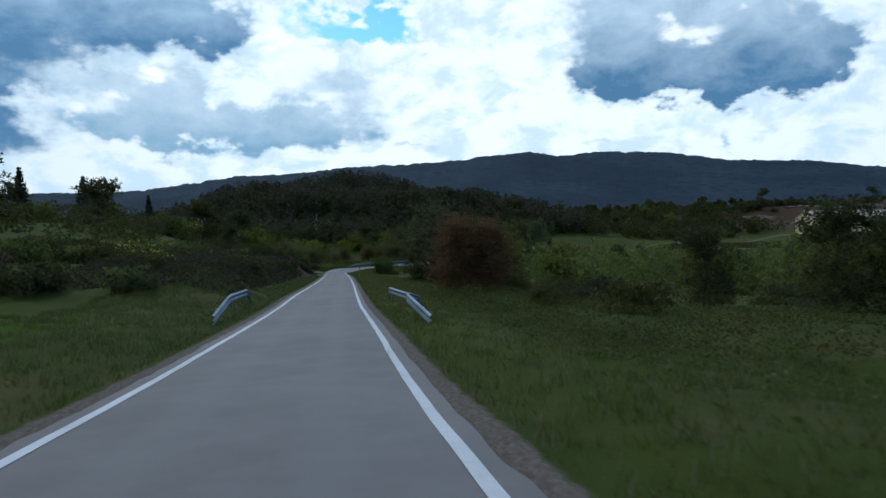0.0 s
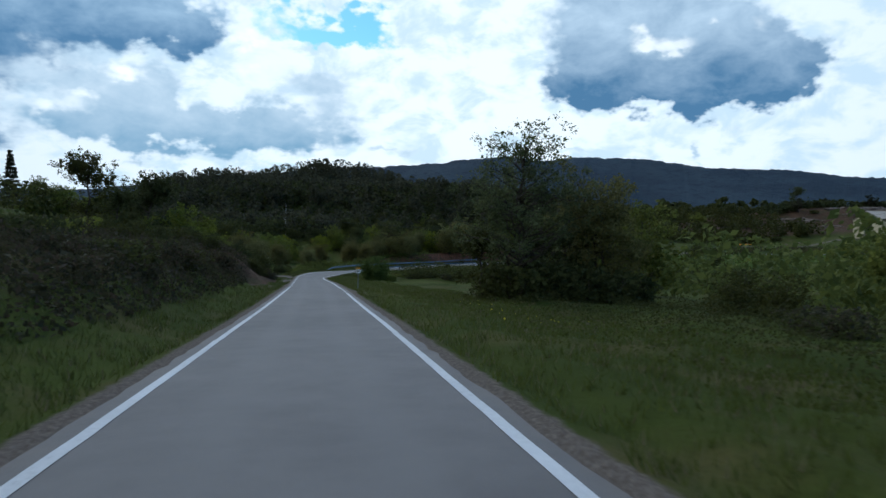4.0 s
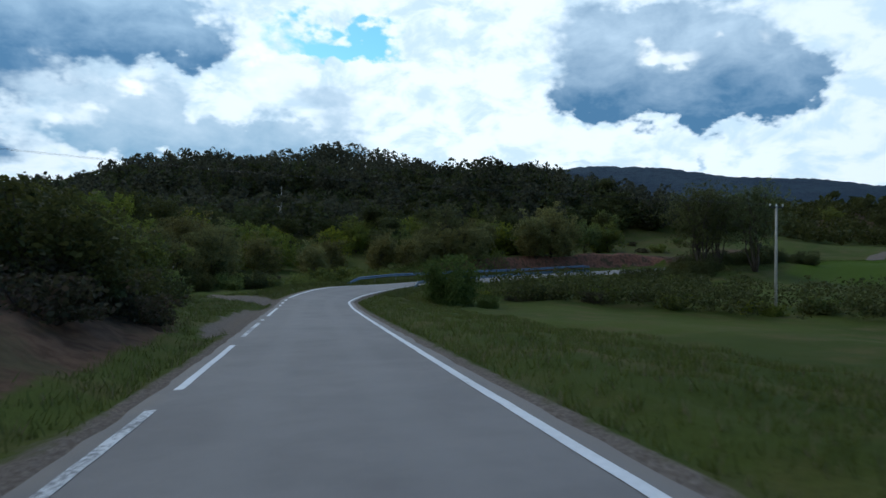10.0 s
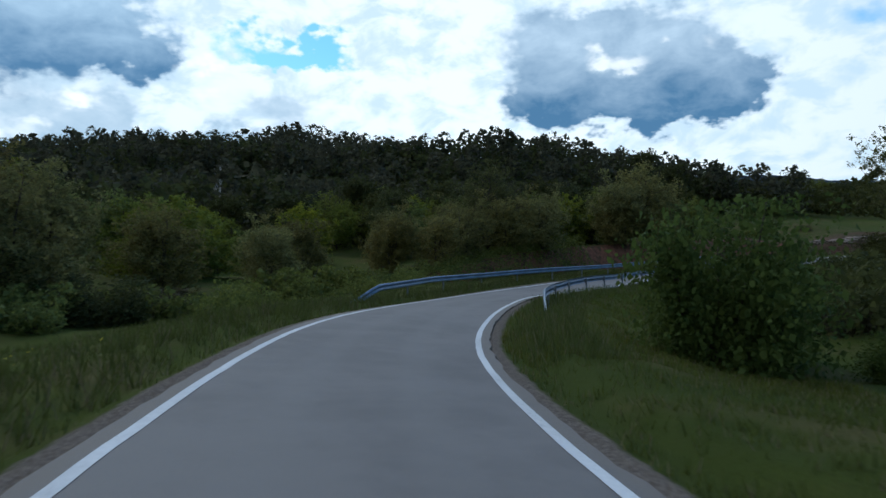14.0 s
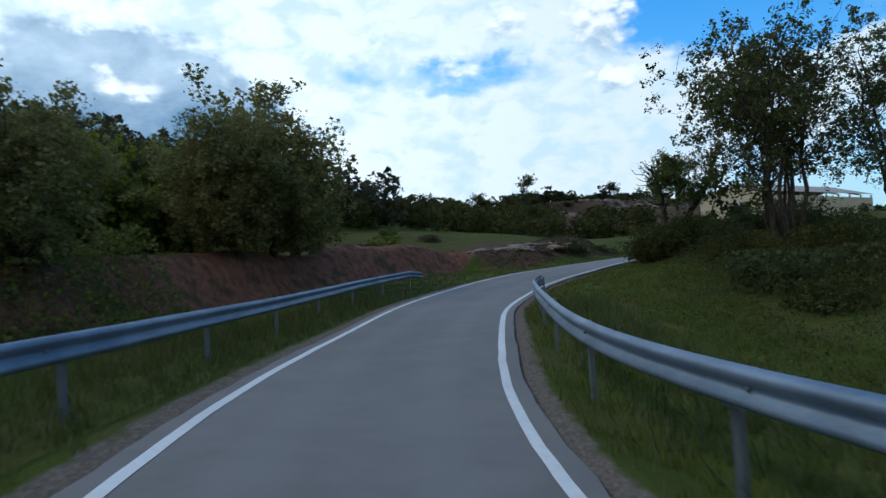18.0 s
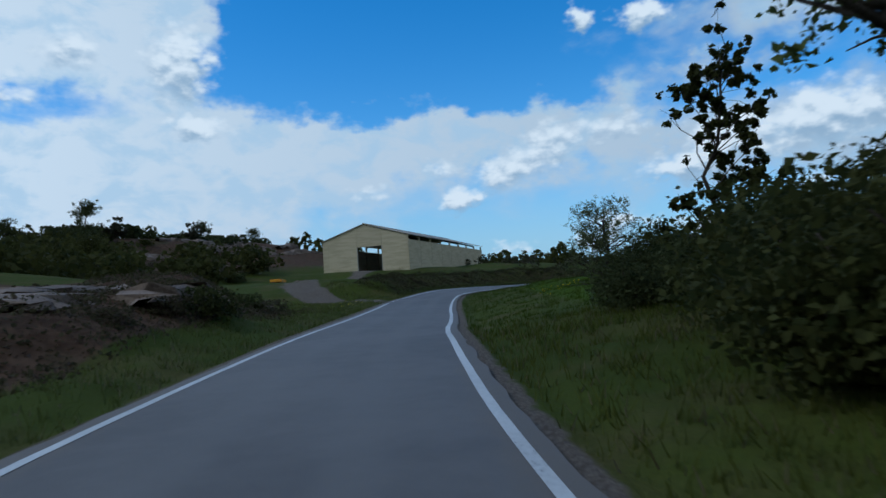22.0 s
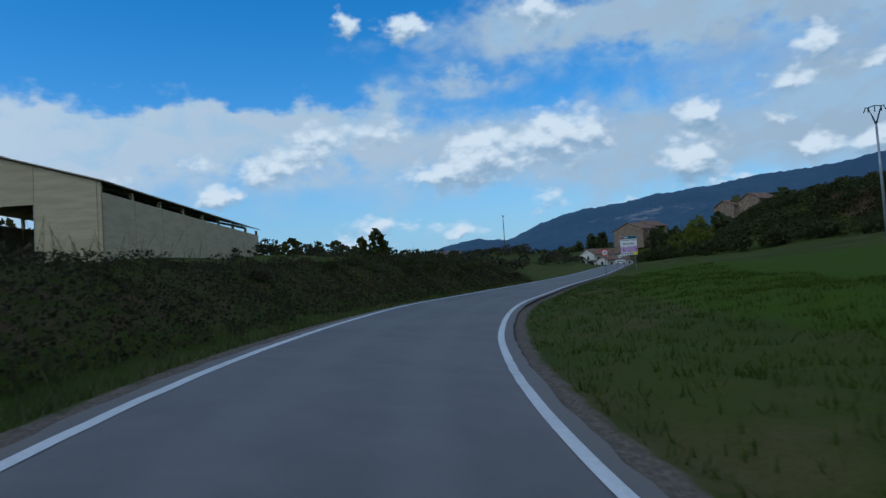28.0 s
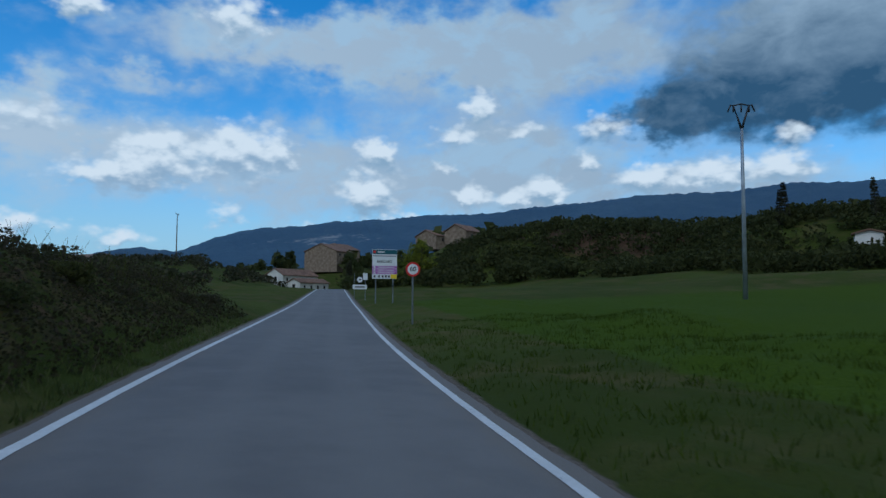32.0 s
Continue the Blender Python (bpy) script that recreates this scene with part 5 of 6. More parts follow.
def guard_rail(label, stations, side):
    """stations: (s, d, height of the beam's middle). The waves face the road."""
    root = thing("guard_rail", label, "guard rail", group="guard rails")
    q = np.arange(stations[0][0], stations[-1][0] + 0.01, 0.5)
    d = np.interp(q, [r[0] for r in stations], [r[1] for r in stations])
    h = np.interp(q, [r[0] for r in stations], [r[2] for r in stations])
    base = at_road(q, d)
    gz_ = at_road(q, np.clip(d, -2.6, 2.6))[:, 2]
    inner = -side
    verts, faces = [], []
    ring = [(u, v) for u, v in PROFILE] + [(u - 0.006, v) for u, v in PROFILE[::-1]]
    n = len(ring)
    r2 = np.stack([np.interp(q, LINE_S, LINE_R[:, k_]) for k_ in range(2)], 1)
    for i in range(len(q)):
        for u, v in ring:
            verts.append((base[i, 0] + r2[i, 0] * u * inner, base[i, 1] + r2[i, 1] * u * inner, gz_[i] + h[i] + v))
    for i in range(len(q) - 1):
        for j in range(n):
            a_, b_ = i * n + j, i * n + (j + 1) % n
            faces.append((a_, b_, b_ + n, a_ + n) if side < 0 else (a_, a_ + n, b_ + n, b_))
    beam = part("beam", mesh_of("beam", verts, faces, ZINC, True), root, "ribbed galvanised beam")
    first = None
    for s_ in np.arange(stations[0][0] + 1.6, stations[-1][0] - 0.4, 4.0):
        dd_, hh_ = np.interp(s_, [r[0] for r in stations], [r[1] for r in stations]), np.interp(s_, [r[0] for r in stations], [r[2] for r in stations])
        p_ = at_road(s_, dd_ + side * 0.11)
        top = float(at_road(s_, np.clip(dd_, -2.6, 2.6))[2]) + hh_ + 0.10
        low = ground_at(p_[0], p_[1]) - 0.3
        if first is None:
            first = join("post", [block(0.06, 0.12, 1.0, POST_ZINC, 0.008), block(0.05, 0.16, 0.16, POST_ZINC, 0.006, (-0.055 * side, 0, 0.78))])
        po = part("post", first, root, m=pose(float(p_[0]), float(p_[1]), low, 0, 0, heading(s_)))
        po.scale = (1, 1, top - low)
    bolt = None
    for s_ in np.arange(stations[0][0] + 1.2, stations[-1][0] - 0.4, 4.0):
        dd_, hh_ = np.interp(s_, [r[0] for r in stations], [r[1] for r in stations]), np.interp(s_, [r[0] for r in stations], [r[2] for r in stations])
        p_ = at_road(s_, dd_ + inner * 0.022)
        if bolt is None:
            bolt = tube([(0, -0.012, 0), (0, 0.02, 0)], [0.022, 0.016], 8, POST_ZINC)
        part("bolt", bolt, beam, m=pose(float(p_[0]), float(p_[1]), float(at_road(s_, np.clip(dd_, -2.6, 2.6))[2]) + hh_, 0, 0, heading(s_) + 90 * inner))
    return root


guard_rail("galvanised guard rail on a small culvert, ends bent down", [(22.3, -3.2, 0.05), (26.1, -3.32, 0.5), (26.5, -3.31, 0.54), (32.3, -3.49, 0.51), (34.3, -3.6, 0.16)], -1)
guard_rail("galvanised guard rail on a culvert, end sunk in grass", [(19.4, 3.5, 0.05), (23.2, 3.15, 0.58), (26, 3.95, 0.33), (33.1, 3.2, 0.5), (35.7, 3.45, 0.16)], 1)
guard_rail("long galvanised guard rail on the outside of the bend", [(174.6, -4.5, -0.1), (176.7, -4.1, 0.6), (183, -4.4, 0.73), (190, -3.85, 0.68), (197, -3.1, 0.7), (204, -3.35, 0.7), (210, -3.57, 0.68), (220.0, -4.2, 0.71), (221.2, -4.0, 0.58)], -1)
guard_rail("long galvanised guard rail on the inside of the bend", [(171.9, 3.75, -0.1), (174.0, 3.55, 0.49), (180, 3.38, 0.53), (188, 3.1, 0.8), (196, 2.65, 0.84), (204, 2.62, 0.72), (214.2, 2.76, 0.8), (215.2, 2.6, 0.58)], 1)


# ---- signs ----
def text_mesh(words, size, mat, at=(0, 0, 0)):
    """Letters as a mesh in the x-z plane, facing -y."""
    cu = bpy.data.curves.new("letters", "FONT")
    cu.body, cu.size, cu.align_x, cu.align_y, cu.extrude = words, size, "CENTER", "CENTER", 0.002
    cu.offset = size * 0.018
    ob = bpy.data.objects.new("letters", cu)
    me = bpy.data.meshes.new_from_object(ob)
    bpy.data.objects.remove(ob)
    me.transform(Matrix.Translation(at) @ pose(0, 0, 0, 90, 0, 0))
    me.materials.clear()
    me.materials.append(mat)
    return me


def plate(w, h, mat, at, thick=0.01, bevel=0.004):
    return block(w, thick, h, mat, bevel, (at[0], at[1], at[2] - h / 2))


def km_sign(x, y, turn):
    z = ground_at(x, y) + 0.5
    root = thing("kilometre_sign", "kilometre marker, orange above white plate, on a steel post", "road sign", pose(x, y, z, 0, 0, turn))
    root.scale = (0.76, 0.76, 0.76)
    part("post", block(0.09, 0.05, 1.9, POST_ZINC, 0.006, (0, 0.035, -0.9)), root)
    bd = part("board", plate(0.45, 0.56, SIGN_BLACK, (0, 0, 1.17), 0.025), root)
    part("number_plate", plate(0.42, 0.345, SIGN_WHITE, (0, -0.016, 1.075)), bd, "white plate")
    part("road_plate", plate(0.42, 0.15, SIGN_ORANGE, (0, -0.016, 1.35)), bd, "orange plate")
    part("number", text_mesh("24", 0.29, SIGN_BLACK, (0, -0.024, 1.075)), bd)
    part("road_number", text_mesh("A-2205", 0.115, SIGN_BLACK, (0, -0.024, 1.35)), bd)


km_sign(-10.47, 90.6, heading(88) - 4)


def disc(r, mat, y, z, thick=0.006, sides=36, hole=0.0):
    bm = bmesh.new()
    bmesh.ops.create_cone(bm, cap_ends=True, segments=sides, radius1=r, radius2=r, depth=thick)
    me = bpy.data.meshes.new("disc")
    bm.to_mesh(me)
    bm.free()
    me.transform(Matrix.Translation((0, y, z)) @ pose(0, 0, 0, 90, 0, 0))
    me.materials.append(mat)
    return me


def speed_sign(x, y, turn, words, size=1.0, name="speed_sign", label="round red and white 60 speed limit sign on a steel post", tall=2.4):
    root = thing(name, label, "road sign", pose(x, y, ground_at(x, y), 0, 0, turn))
    part("post", block(0.07, 0.04, tall, POST_ZINC, 0.006, (0, 0.03, -0.2)), root)
    ring = part("disc", disc(0.3 * size, SIGN_RED, 0, tall - 0.1, 0.02), root, "red ring")
    part("face", disc(0.22 * size, SIGN_WHITE, -0.013, tall - 0.1), ring, "white face")
    part("number", text_mesh(words, 0.27 * size, SIGN_BLACK, (0, -0.018, tall - 0.1)), ring)


speed_sign(131.0, 195.4, heading(345) + 3, "60")


def village_board(x, y, turn):
    z = ground_at(x, y) + 0.5
    root = thing("village_sign", "tall village sign of stacked teal, white, violet and yellow panels", "road sign", pose(x, y, z, 0, 0, turn))
    for dx in (-0.7, 0.7):
        part("post", block(0.09, 0.09, 4.4, POST_ZINC, 0.008, (dx, 0.06, -0.8)), root)
    bd = part("board", plate(2.0, 2.35, SIGN_WHITE, (0, 0, 2.62), 0.03), root)
    part("panel", plate(1.98, 0.36, SIGN_TEAL, (0, -0.02, 2.72 + 0.87)), bd, "teal heading panel")
    part("emblem", plate(0.2, 0.2, SIGN_RED, (-0.82, -0.028, 2.72 + 0.87)), bd, "small red emblem")
    part("bar", plate(0.55, 0.1, SIGN_WHITE, (-0.3, -0.028, 2.72 + 0.87)), bd)
    part("panel", plate(1.9, 0.07, POST_ZINC, (0, -0.02, 2.40 + 0.87)), bd)
    part("words", text_mesh("BARCABO", 0.27, SIGN_BLACK, (0, -0.02, 1.95 + 0.87)), bd)
    for zz in (1.50, 1.27, 1.05):
        part("panel", plate(1.98, 0.2, SIGN_VIOLET, (0, -0.02, zz + 0.87)), bd, "violet panel")
        part("bar", plate(1.3, 0.06, SIGN_WHITE, (0.1, -0.028, zz + 0.87)), bd)
        part("emblem", plate(0.14, 0.14, SIGN_WHITE, (-0.82, -0.028, zz + 0.87)), bd)
    part("panel", plate(0.5, 0.34, SIGN_YELLOW, (0.74, -0.02, 0.76 + 0.87)), bd, "yellow panel")
    for xx in (-0.8, -0.45, -0.15, 0.1, 0.35):
        part("bar", plate(0.14, 0.17, SIGN_BLACK, (xx, -0.02, 0.76 + 0.87)), bd)


village_board(154.5, 182.6, heading(360) + 4)


def small_signs(x, y, turn):
    root = thing("town_sign", "small white name board below a round sign on two posts", "road sign", pose(x, y, ground_at(x, y) + 0.4, 0, 0, turn))
    for dx in (-0.5, 0.5):
        part("post", block(0.06, 0.05, 2.9, POST_ZINC, 0.006, (dx, 0.03, -0.7)), root)
    bd = part("board", plate(1.3, 0.42, SIGN_WHITE, (0, 0, 0.95), 0.02), root)
    part("bar", plate(0.9, 0.1, SIGN_BLACK, (0, -0.016, 0.95)), bd)
    ring = part("disc", disc(0.33, SIGN_BLACK, 0, 1.62, 0.02), root, "dark ring")
    part("face", disc(0.25, SIGN_WHITE, -0.013, 1.62), ring, "white face")
    part("bar", plate(0.22, 0.1, SIGN_BLACK, (0, -0.02, 1.62)), ring)
    part("panel", plate(0.42, 0.6, SIGN_WHITE, (0.5, -0.0, 1.9), 0.02), root)


small_signs(162.5, 180.4, heading(368) + 2)


# ---- poles and wires ----
def cross_pole(name, label, x, y, turn, tall, mat, arm=1.5, r=0.13):
    root = thing(name, label, "utility pole", pose(x, y, ground_at(x, y), 0, 0, turn), group="utility poles")
    part("pole", tube([(0, 0, -0.6), (0, 0, tall * 0.5), (0, 0, tall)], [r, r * 0.82, r * 0.62], 8, mat), root)
    cr = part("crossarm", block(arm, 0.1, 0.1, DARK_METAL, 0.01, (0, 0, tall - 0.16)), root)
    for dx in (-arm / 2 + 0.06, 0, arm / 2 - 0.06):
        part("insulator", tube([(dx, 0, tall - 0.06), (dx, 0, tall + 0.02), (dx, 0, tall + 0.16)], [0.03, 0.06, 0.04], 8, PLASTER), cr)
    return root


def fork_pole(x, y, turn, tall):
    """A steel pole whose head spreads like a tulip."""
    root = thing("power_pole", "tall grey steel power pole with forked head", "utility pole", pose(x, y, ground_at(x, y), 0, 0, turn), group="utility poles")
    part("pole", tube([(0, 0, -0.6), (0, 0, tall * 0.5), (0, 0, tall - 1.8)], [0.17, 0.13, 0.1], 10, POLE_STEEL), root)
    for sg in (-1, 1):
        part("fork", tube([(0, 0, tall - 1.9), (sg * 0.24, 0, tall - 1.1), (sg * 0.55, 0, tall - 0.15), (sg * 0.74, 0, tall - 0.1), (sg * 0.95, 0, tall - 0.6)], [0.09, 0.075, 0.07, 0.06, 0.05], 6, DARK_METAL), root)
    part("bar", tube([(-0.55, 0, tall - 0.15), (0, 0, tall - 0.02), (0.55, 0, tall - 0.15)], [0.05, 0.05, 0.05], 6, DARK_METAL), root)
    for dx in (-0.55, 0.55, 0.0):
        part("insulator", tube([(dx, 0, tall - 0.62), (dx, 0, tall - 0.1)], [0.06, 0.05], 6, DARK_METAL), root)


P_B = cross_pole("utility_pole", "pale concrete utility pole with crossarm in the field", 12.6, 159.2, 20, 8.9, POLE_CONCRETE)
P_A = cross_pole("utility_pole", "utility pole with crossarm beyond the bank", -57.6, 164.8, 20, 8.0, POLE_CONCRETE)
fork_pole(133.8, 165.5, 50, 14.0)
P_D = cross_pole("utility_pole", "wooden utility pole by the village", 246.6, 174.9, -30, 9.5, WOOD, 2.2)
cross_pole("utility_pole", "small far wooden utility pole", 262, 232, -20, 8.0, WOOD, 1.2)
for n_, (a_, b_, dz_) in enumerate((((-57.6, 164.8), (12.6, 159.2), 0.0), ((-57.6, 164.8), (12.6, 159.2), 0.05), ((12.6, 159.2), (70, 128), 0.0), ((-57.6, 164.8), (12.6, 159.2), 0.02))):
    off_ = (-0.69, 0.0, 0.69, 0.69)[n_]
    za, zb = ground_at(*a_) + 8.1, ground_at(*b_) + 9.0
    pts = []
    for t in np.linspace(0, 1, 17):
        pts.append((a_[0] + (b_[0] - a_[0]) * t, a_[1] + (b_[1] - a_[1]) * t + off_, za + (zb - za) * t - 5.2 * t * (1 - t) * 0.5))
    tagged(part("power_line", tube(pts, [0.006] * 17, 4, DARK_METAL)), "thin dark power line strung between poles", "cable", "power lines")
# bare dead tree at the wood's edge
dead = thing("dead_tree", "bare grey dead tree standing in front of the wood", "tree", pose(-44.0, 240.5, ground_at(-44, 240.5)))
rng_d = np.random.RandomState(5)
wood_ = [tube(bend(rng_d, (0, 0, -0.3), (0.2, 0, 10.5), 7, 0.02), np.linspace(0.2, 0.04, 7), 6, POLE_CONCRETE)]
for _ in range(12):
    h_ = rng_d.uniform(3.5, 9)
    wood_.append(tube(bend(rng_d, (0.1, 0, h_), (rng_d.uniform(-1.0, 1.0), rng_d.uniform(-1, 1), h_ + rng_d.uniform(0.8, 2.2)), 4, 0.08), np.linspace(0.06, 0.015, 4), 4, POLE_CONCRETE))
part("trunk", join("trunk", wood_, POLE_CONCRETE), dead)


# ---- the tree with the broken limb ----
limb_tree = make_tree("pollard_tree", "old tree with leafy crown and one bare broken limb", 83, LEAF, tall=5.9, wide=1.4, trunk_r=0.26, clear=0.5, limbs=22, leaves=15000, leaf=0.082, lean=0.04, clump=0.52)
limb_tree.children[1].location = (-0.35, 1.05, 0.1)
limb_tree.matrix_basis = pose(25.6, 203.3, ground_at(25.6, 203.3) - 0.1, 0, -6, 0)
rng_l = np.random.RandomState(9)
stump = [tube([(0.1, 0, 1.9), (0.45, -0.4, 2.7), (0.95, -0.9, 3.5), (1.3, -1.3, 4.4), (1.32, -1.32, 4.9)], [0.2, 0.17, 0.15, 0.14, 0.1], 8, BARK)]
for _ in range(9):
    b0 = np.array([1.1, -1.1, 4.0 + rng_l.rand() * 0.8])
    stump.append(tube(bend(rng_l, b0, b0 + np.array([rng_l.uniform(-0.2, 0.6), rng_l.uniform(-0.6, 0.2), rng_l.uniform(0.4, 1.5)]), 4, 0.1), [0.03, 0.02, 0.014, 0.008], 4, BARK))
spots(THICKET, (23.4, 203.0, 1.9), (24.4, 204.0, 1.7), (25.8, 204.2, 1.6), (24.2, 202.2, 2.0), (27.4, 204.0, 1.7), (29.2, 204.4, 1.5))
part("broken_limb", join("broken_limb", stump, BARK), limb_tree, "bare broken limb")


# ---- barn ----
def barn():
    wide, long, eave, ridge = 16.2, 46.5, 5.55, 8.0
    root = thing("barn", "long open-ended barn of cream concrete panels with low gable roof", "barn", pose(128.9, 235.0, -0.2, 0, 0, -7.6))
    # local: x along the barn, y across, the gable with the gateway at x = 0
    t = 0.18
    gate0, gate1, gate_top = 4.9, 9.6, 4.15

    def top_at(y_):
        return eave + (ridge - eave) * (1 - abs(y_ - wide / 2) / (wide / 2))

    def gable_panel(y0, y1, z0, x0):
        ys = sorted({y0, y1} | ({wide / 2} if y0 < wide / 2 < y1 else set()))
        ring = [(y0, z0), (y1, z0)] + [(y_, top_at(y_)) for y_ in ys[::-1]]
        n = len(ring)
        v = [(x0, y_, z_) for y_, z_ in ring] + [(x0 + t, y_, z_) for y_, z_ in ring]
        f = [tuple(range(n - 1, -1, -1)), tuple(range(n, 2 * n))] + [(i, (i + 1) % n, (i + 1) % n + n, i + n) for i in range(n)]
        return mesh_of("panel", v, f, PANEL)

    g_ = 0.03
    gable = part("gable_wall", gable_panel(0.0, 0.30, -0.6, 0.03), root)
    for y0, y1, z0 in ((0.32, gate0 - g_, -0.6), (gate0, gate1, gate_top), (gate1 + g_, wide - 1.3, -0.6), (wide - 1.3 + g_, wide, -0.6)):
        part("panel", gable_panel(y0, y1, z0, 0.0), gable)
    for y0 in (gate0, gate1):
        part("jamb", block(0.3, 0.16, gate_top + 0.6, POLE_CONCRETE, 0.01, (0.16, y0, -0.6)), gable, "gateway post")
    # long walls: panels between posts, an open slot under the eaves
    n_bay = 8
    bay = long / n_bay
    for side, y0, slot in (("side_wall", 0.0, 0.75), ("side_wall", wide, 1.0)):
        wall = part("side_wall", block(long, 0.10, 0.3, PANEL, 0.0, (long / 2, y0 + (0.1 if y0 == 0 else -0.1), -0.6)), root)
        me_panel = block(bay - 0.07, t, eave + 0.6 - slot, PANEL, 0.012)
        me_post = block(0.24, 0.30, eave + 0.6 - 0.08, PANEL, 0.012)
        for i in range(n_bay):
            part("panel", me_panel, wall, m=pose(bay * (i + 0.5) + 0.05, y0 + (t / 2 if y0 == 0 else -t / 2), -0.6))
        for i in range(n_bay + 1):
            part("post", me_post, wall, m=pose(min(max(bay * i, 0.32), long - 0.12), y0 + (0.26 if y0 == 0 else -0.26), -0.6))
    # inner frames, seen through the gateway
    for i in range(1, n_bay + 1, 2):
        fr_ = part("frame", block(0.3, 0.35, eave - 0.2, POLE_CONCRETE, 0.01, (bay * i, 5.3, -0.3)), root)
        part("brace", tube([(bay * i, 5.3, eave - 1.4), (bay * i, 6.6, eave + 0.6)], [0.12, 0.12], 4, POLE_CONCRETE), fr_)
        part("beam", tube([(bay * i, 0.4, eave - 0.1), (bay * i, wide / 2, ridge - 0.35), (bay * i, wide - 0.4, eave - 0.1)], [0.16, 0.16, 0.16], 4, POLE_CONCRETE), fr_)
    # roof: two slopes of sheet with a thickness and an overhang
    for sg in (0, 1):
        y_e, y_r = (-0.25, wide / 2 + 0.02) if sg == 0 else (wide + 0.25, wide / 2 - 0.02)
        z_e, z_r = top_at(max(0, min(wide, y_e))) + 0.0, ridge + 0.10
        z_e = eave + 0.02
        v = [(-0.2, y_e, z_e), (long + 0.2, y_e, z_e), (long + 0.2, y_r, z_r), (-0.2, y_r, z_r)]
        v += [(x_, y_, z_ + 0.09) for x_, y_, z_ in v]
        part("roof_slope", mesh_of("roof_slope", v, [(3, 2, 1, 0), (4, 5, 6, 7), (0, 1, 5, 4), (1, 2, 6, 5), (2, 3, 7, 6), (3, 0, 4, 7)], ROOF_SHEET), root)
    part("ridge_cap", tube([(-0.2, wide / 2, ridge + 0.16), (long + 0.2, wide / 2, ridge + 0.16)], [0.14, 0.14], 6, ROOF_SHEET), root)


barn()
# orange low trailer and stored things by the barn track
trailer = thing("farm_trailer", "low orange farm implement parked by the track", "trailer", pose(92.0, 241.8, ground_at(92, 241.8), 0, 0, 15))
part("bed", block(3.4, 1.3, 0.32, ORANGE, 0.03, (0, 0, 0.35)), trailer)
for dx, dy in ((-1.0, -0.55), (1.0, -0.55), (-1.0, 0.55), (1.0, 0.55)):
    part("wheel", tube([(dx, dy - 0.09, 0.28), (dx, dy + 0.09, 0.28)], [0.28, 0.28], 14, DARK_METAL), trailer)
for x_, y_, s_ in ((110, 247.5, 1.2), (112, 248, 0.9), (108, 248, 0.7)):
    bm = bmesh.new()
    bmesh.ops.create_icosphere(bm, subdivisions=2, radius=0.6 * s_)
    for v in bm.verts:
        v.co *= 0.8 + 0.35 * noise.noise(v.co * 1.7 + Vector((x_, y_, 0)))
        v.co.z *= 0.6
    me = bpy.data.meshes.new("boulder")
    bm.to_mesh(me)
    bm.free()
    me.materials.append(ROCK)
    tagged(part("boulder", me, m=pose(x_, y_, ground_at(x_, y_) + 0.1)), "pale grey boulder lying by the track", "rock", "boulders")


# rock ledges on the dry hill
def ledge(x, y, turn, l, h, seed):
    rng = np.random.RandomState(seed)
    n_, m_ = 14, 6
    verts, faces = [], []
    for i in range(n_):
        for j in range(m_):
            f = i / (n_ - 1)
            taper = math.sin(math.pi * min(max(f, 0.03), 0.97)) ** 0.5
            px_, py_ = (f - 0.5) * l, (0.0, -0.25, -0.1, 0.5, 2.0, 3.5)[j] * taper
            pz_ = (-0.8, 0.0, h * 0.8, h, h * 0.9, -0.6)[j] * taper
            verts.append((px_ + rng.randn() * 0.25, py_ + rng.randn() * 0.22, pz_ + rng.randn() * 0.12 * h))
    for i in range(n_ - 1):
        for j in range(m_ - 1):
            a_ = i * m_ + j
            faces.append((a_, a_ + m_, a_ + m_ + 1, a_ + 1))
    ob = part("rock_ledge", mesh_of("rock_ledge", verts, faces, ROCK), m=pose(x, y, ground_at(x, y) - 0.1, 0, 0, turn))
    tagged(ob, "weathered brown rock ledge on the dry hillside", "rock", "rock ledges")


rng_r = random.Random(88)
for i in range(26):
    ledge(rng_r.uniform(135, 206), rng_r.uniform(280, 303), rng_r.uniform(-30, 10), rng_r.uniform(7, 18), rng_r.uniform(0.6, 1.6), i)
for i in range(9):
    q = at_road(rng_r.uniform(240, 262), -rng_r.uniform(6, 12))
    ledge(float(q[0]), float(q[1]), heading(250) + 90 + rng_r.uniform(-15, 15), rng_r.uniform(3, 7), rng_r.uniform(0.3, 0.7), 40 + i)


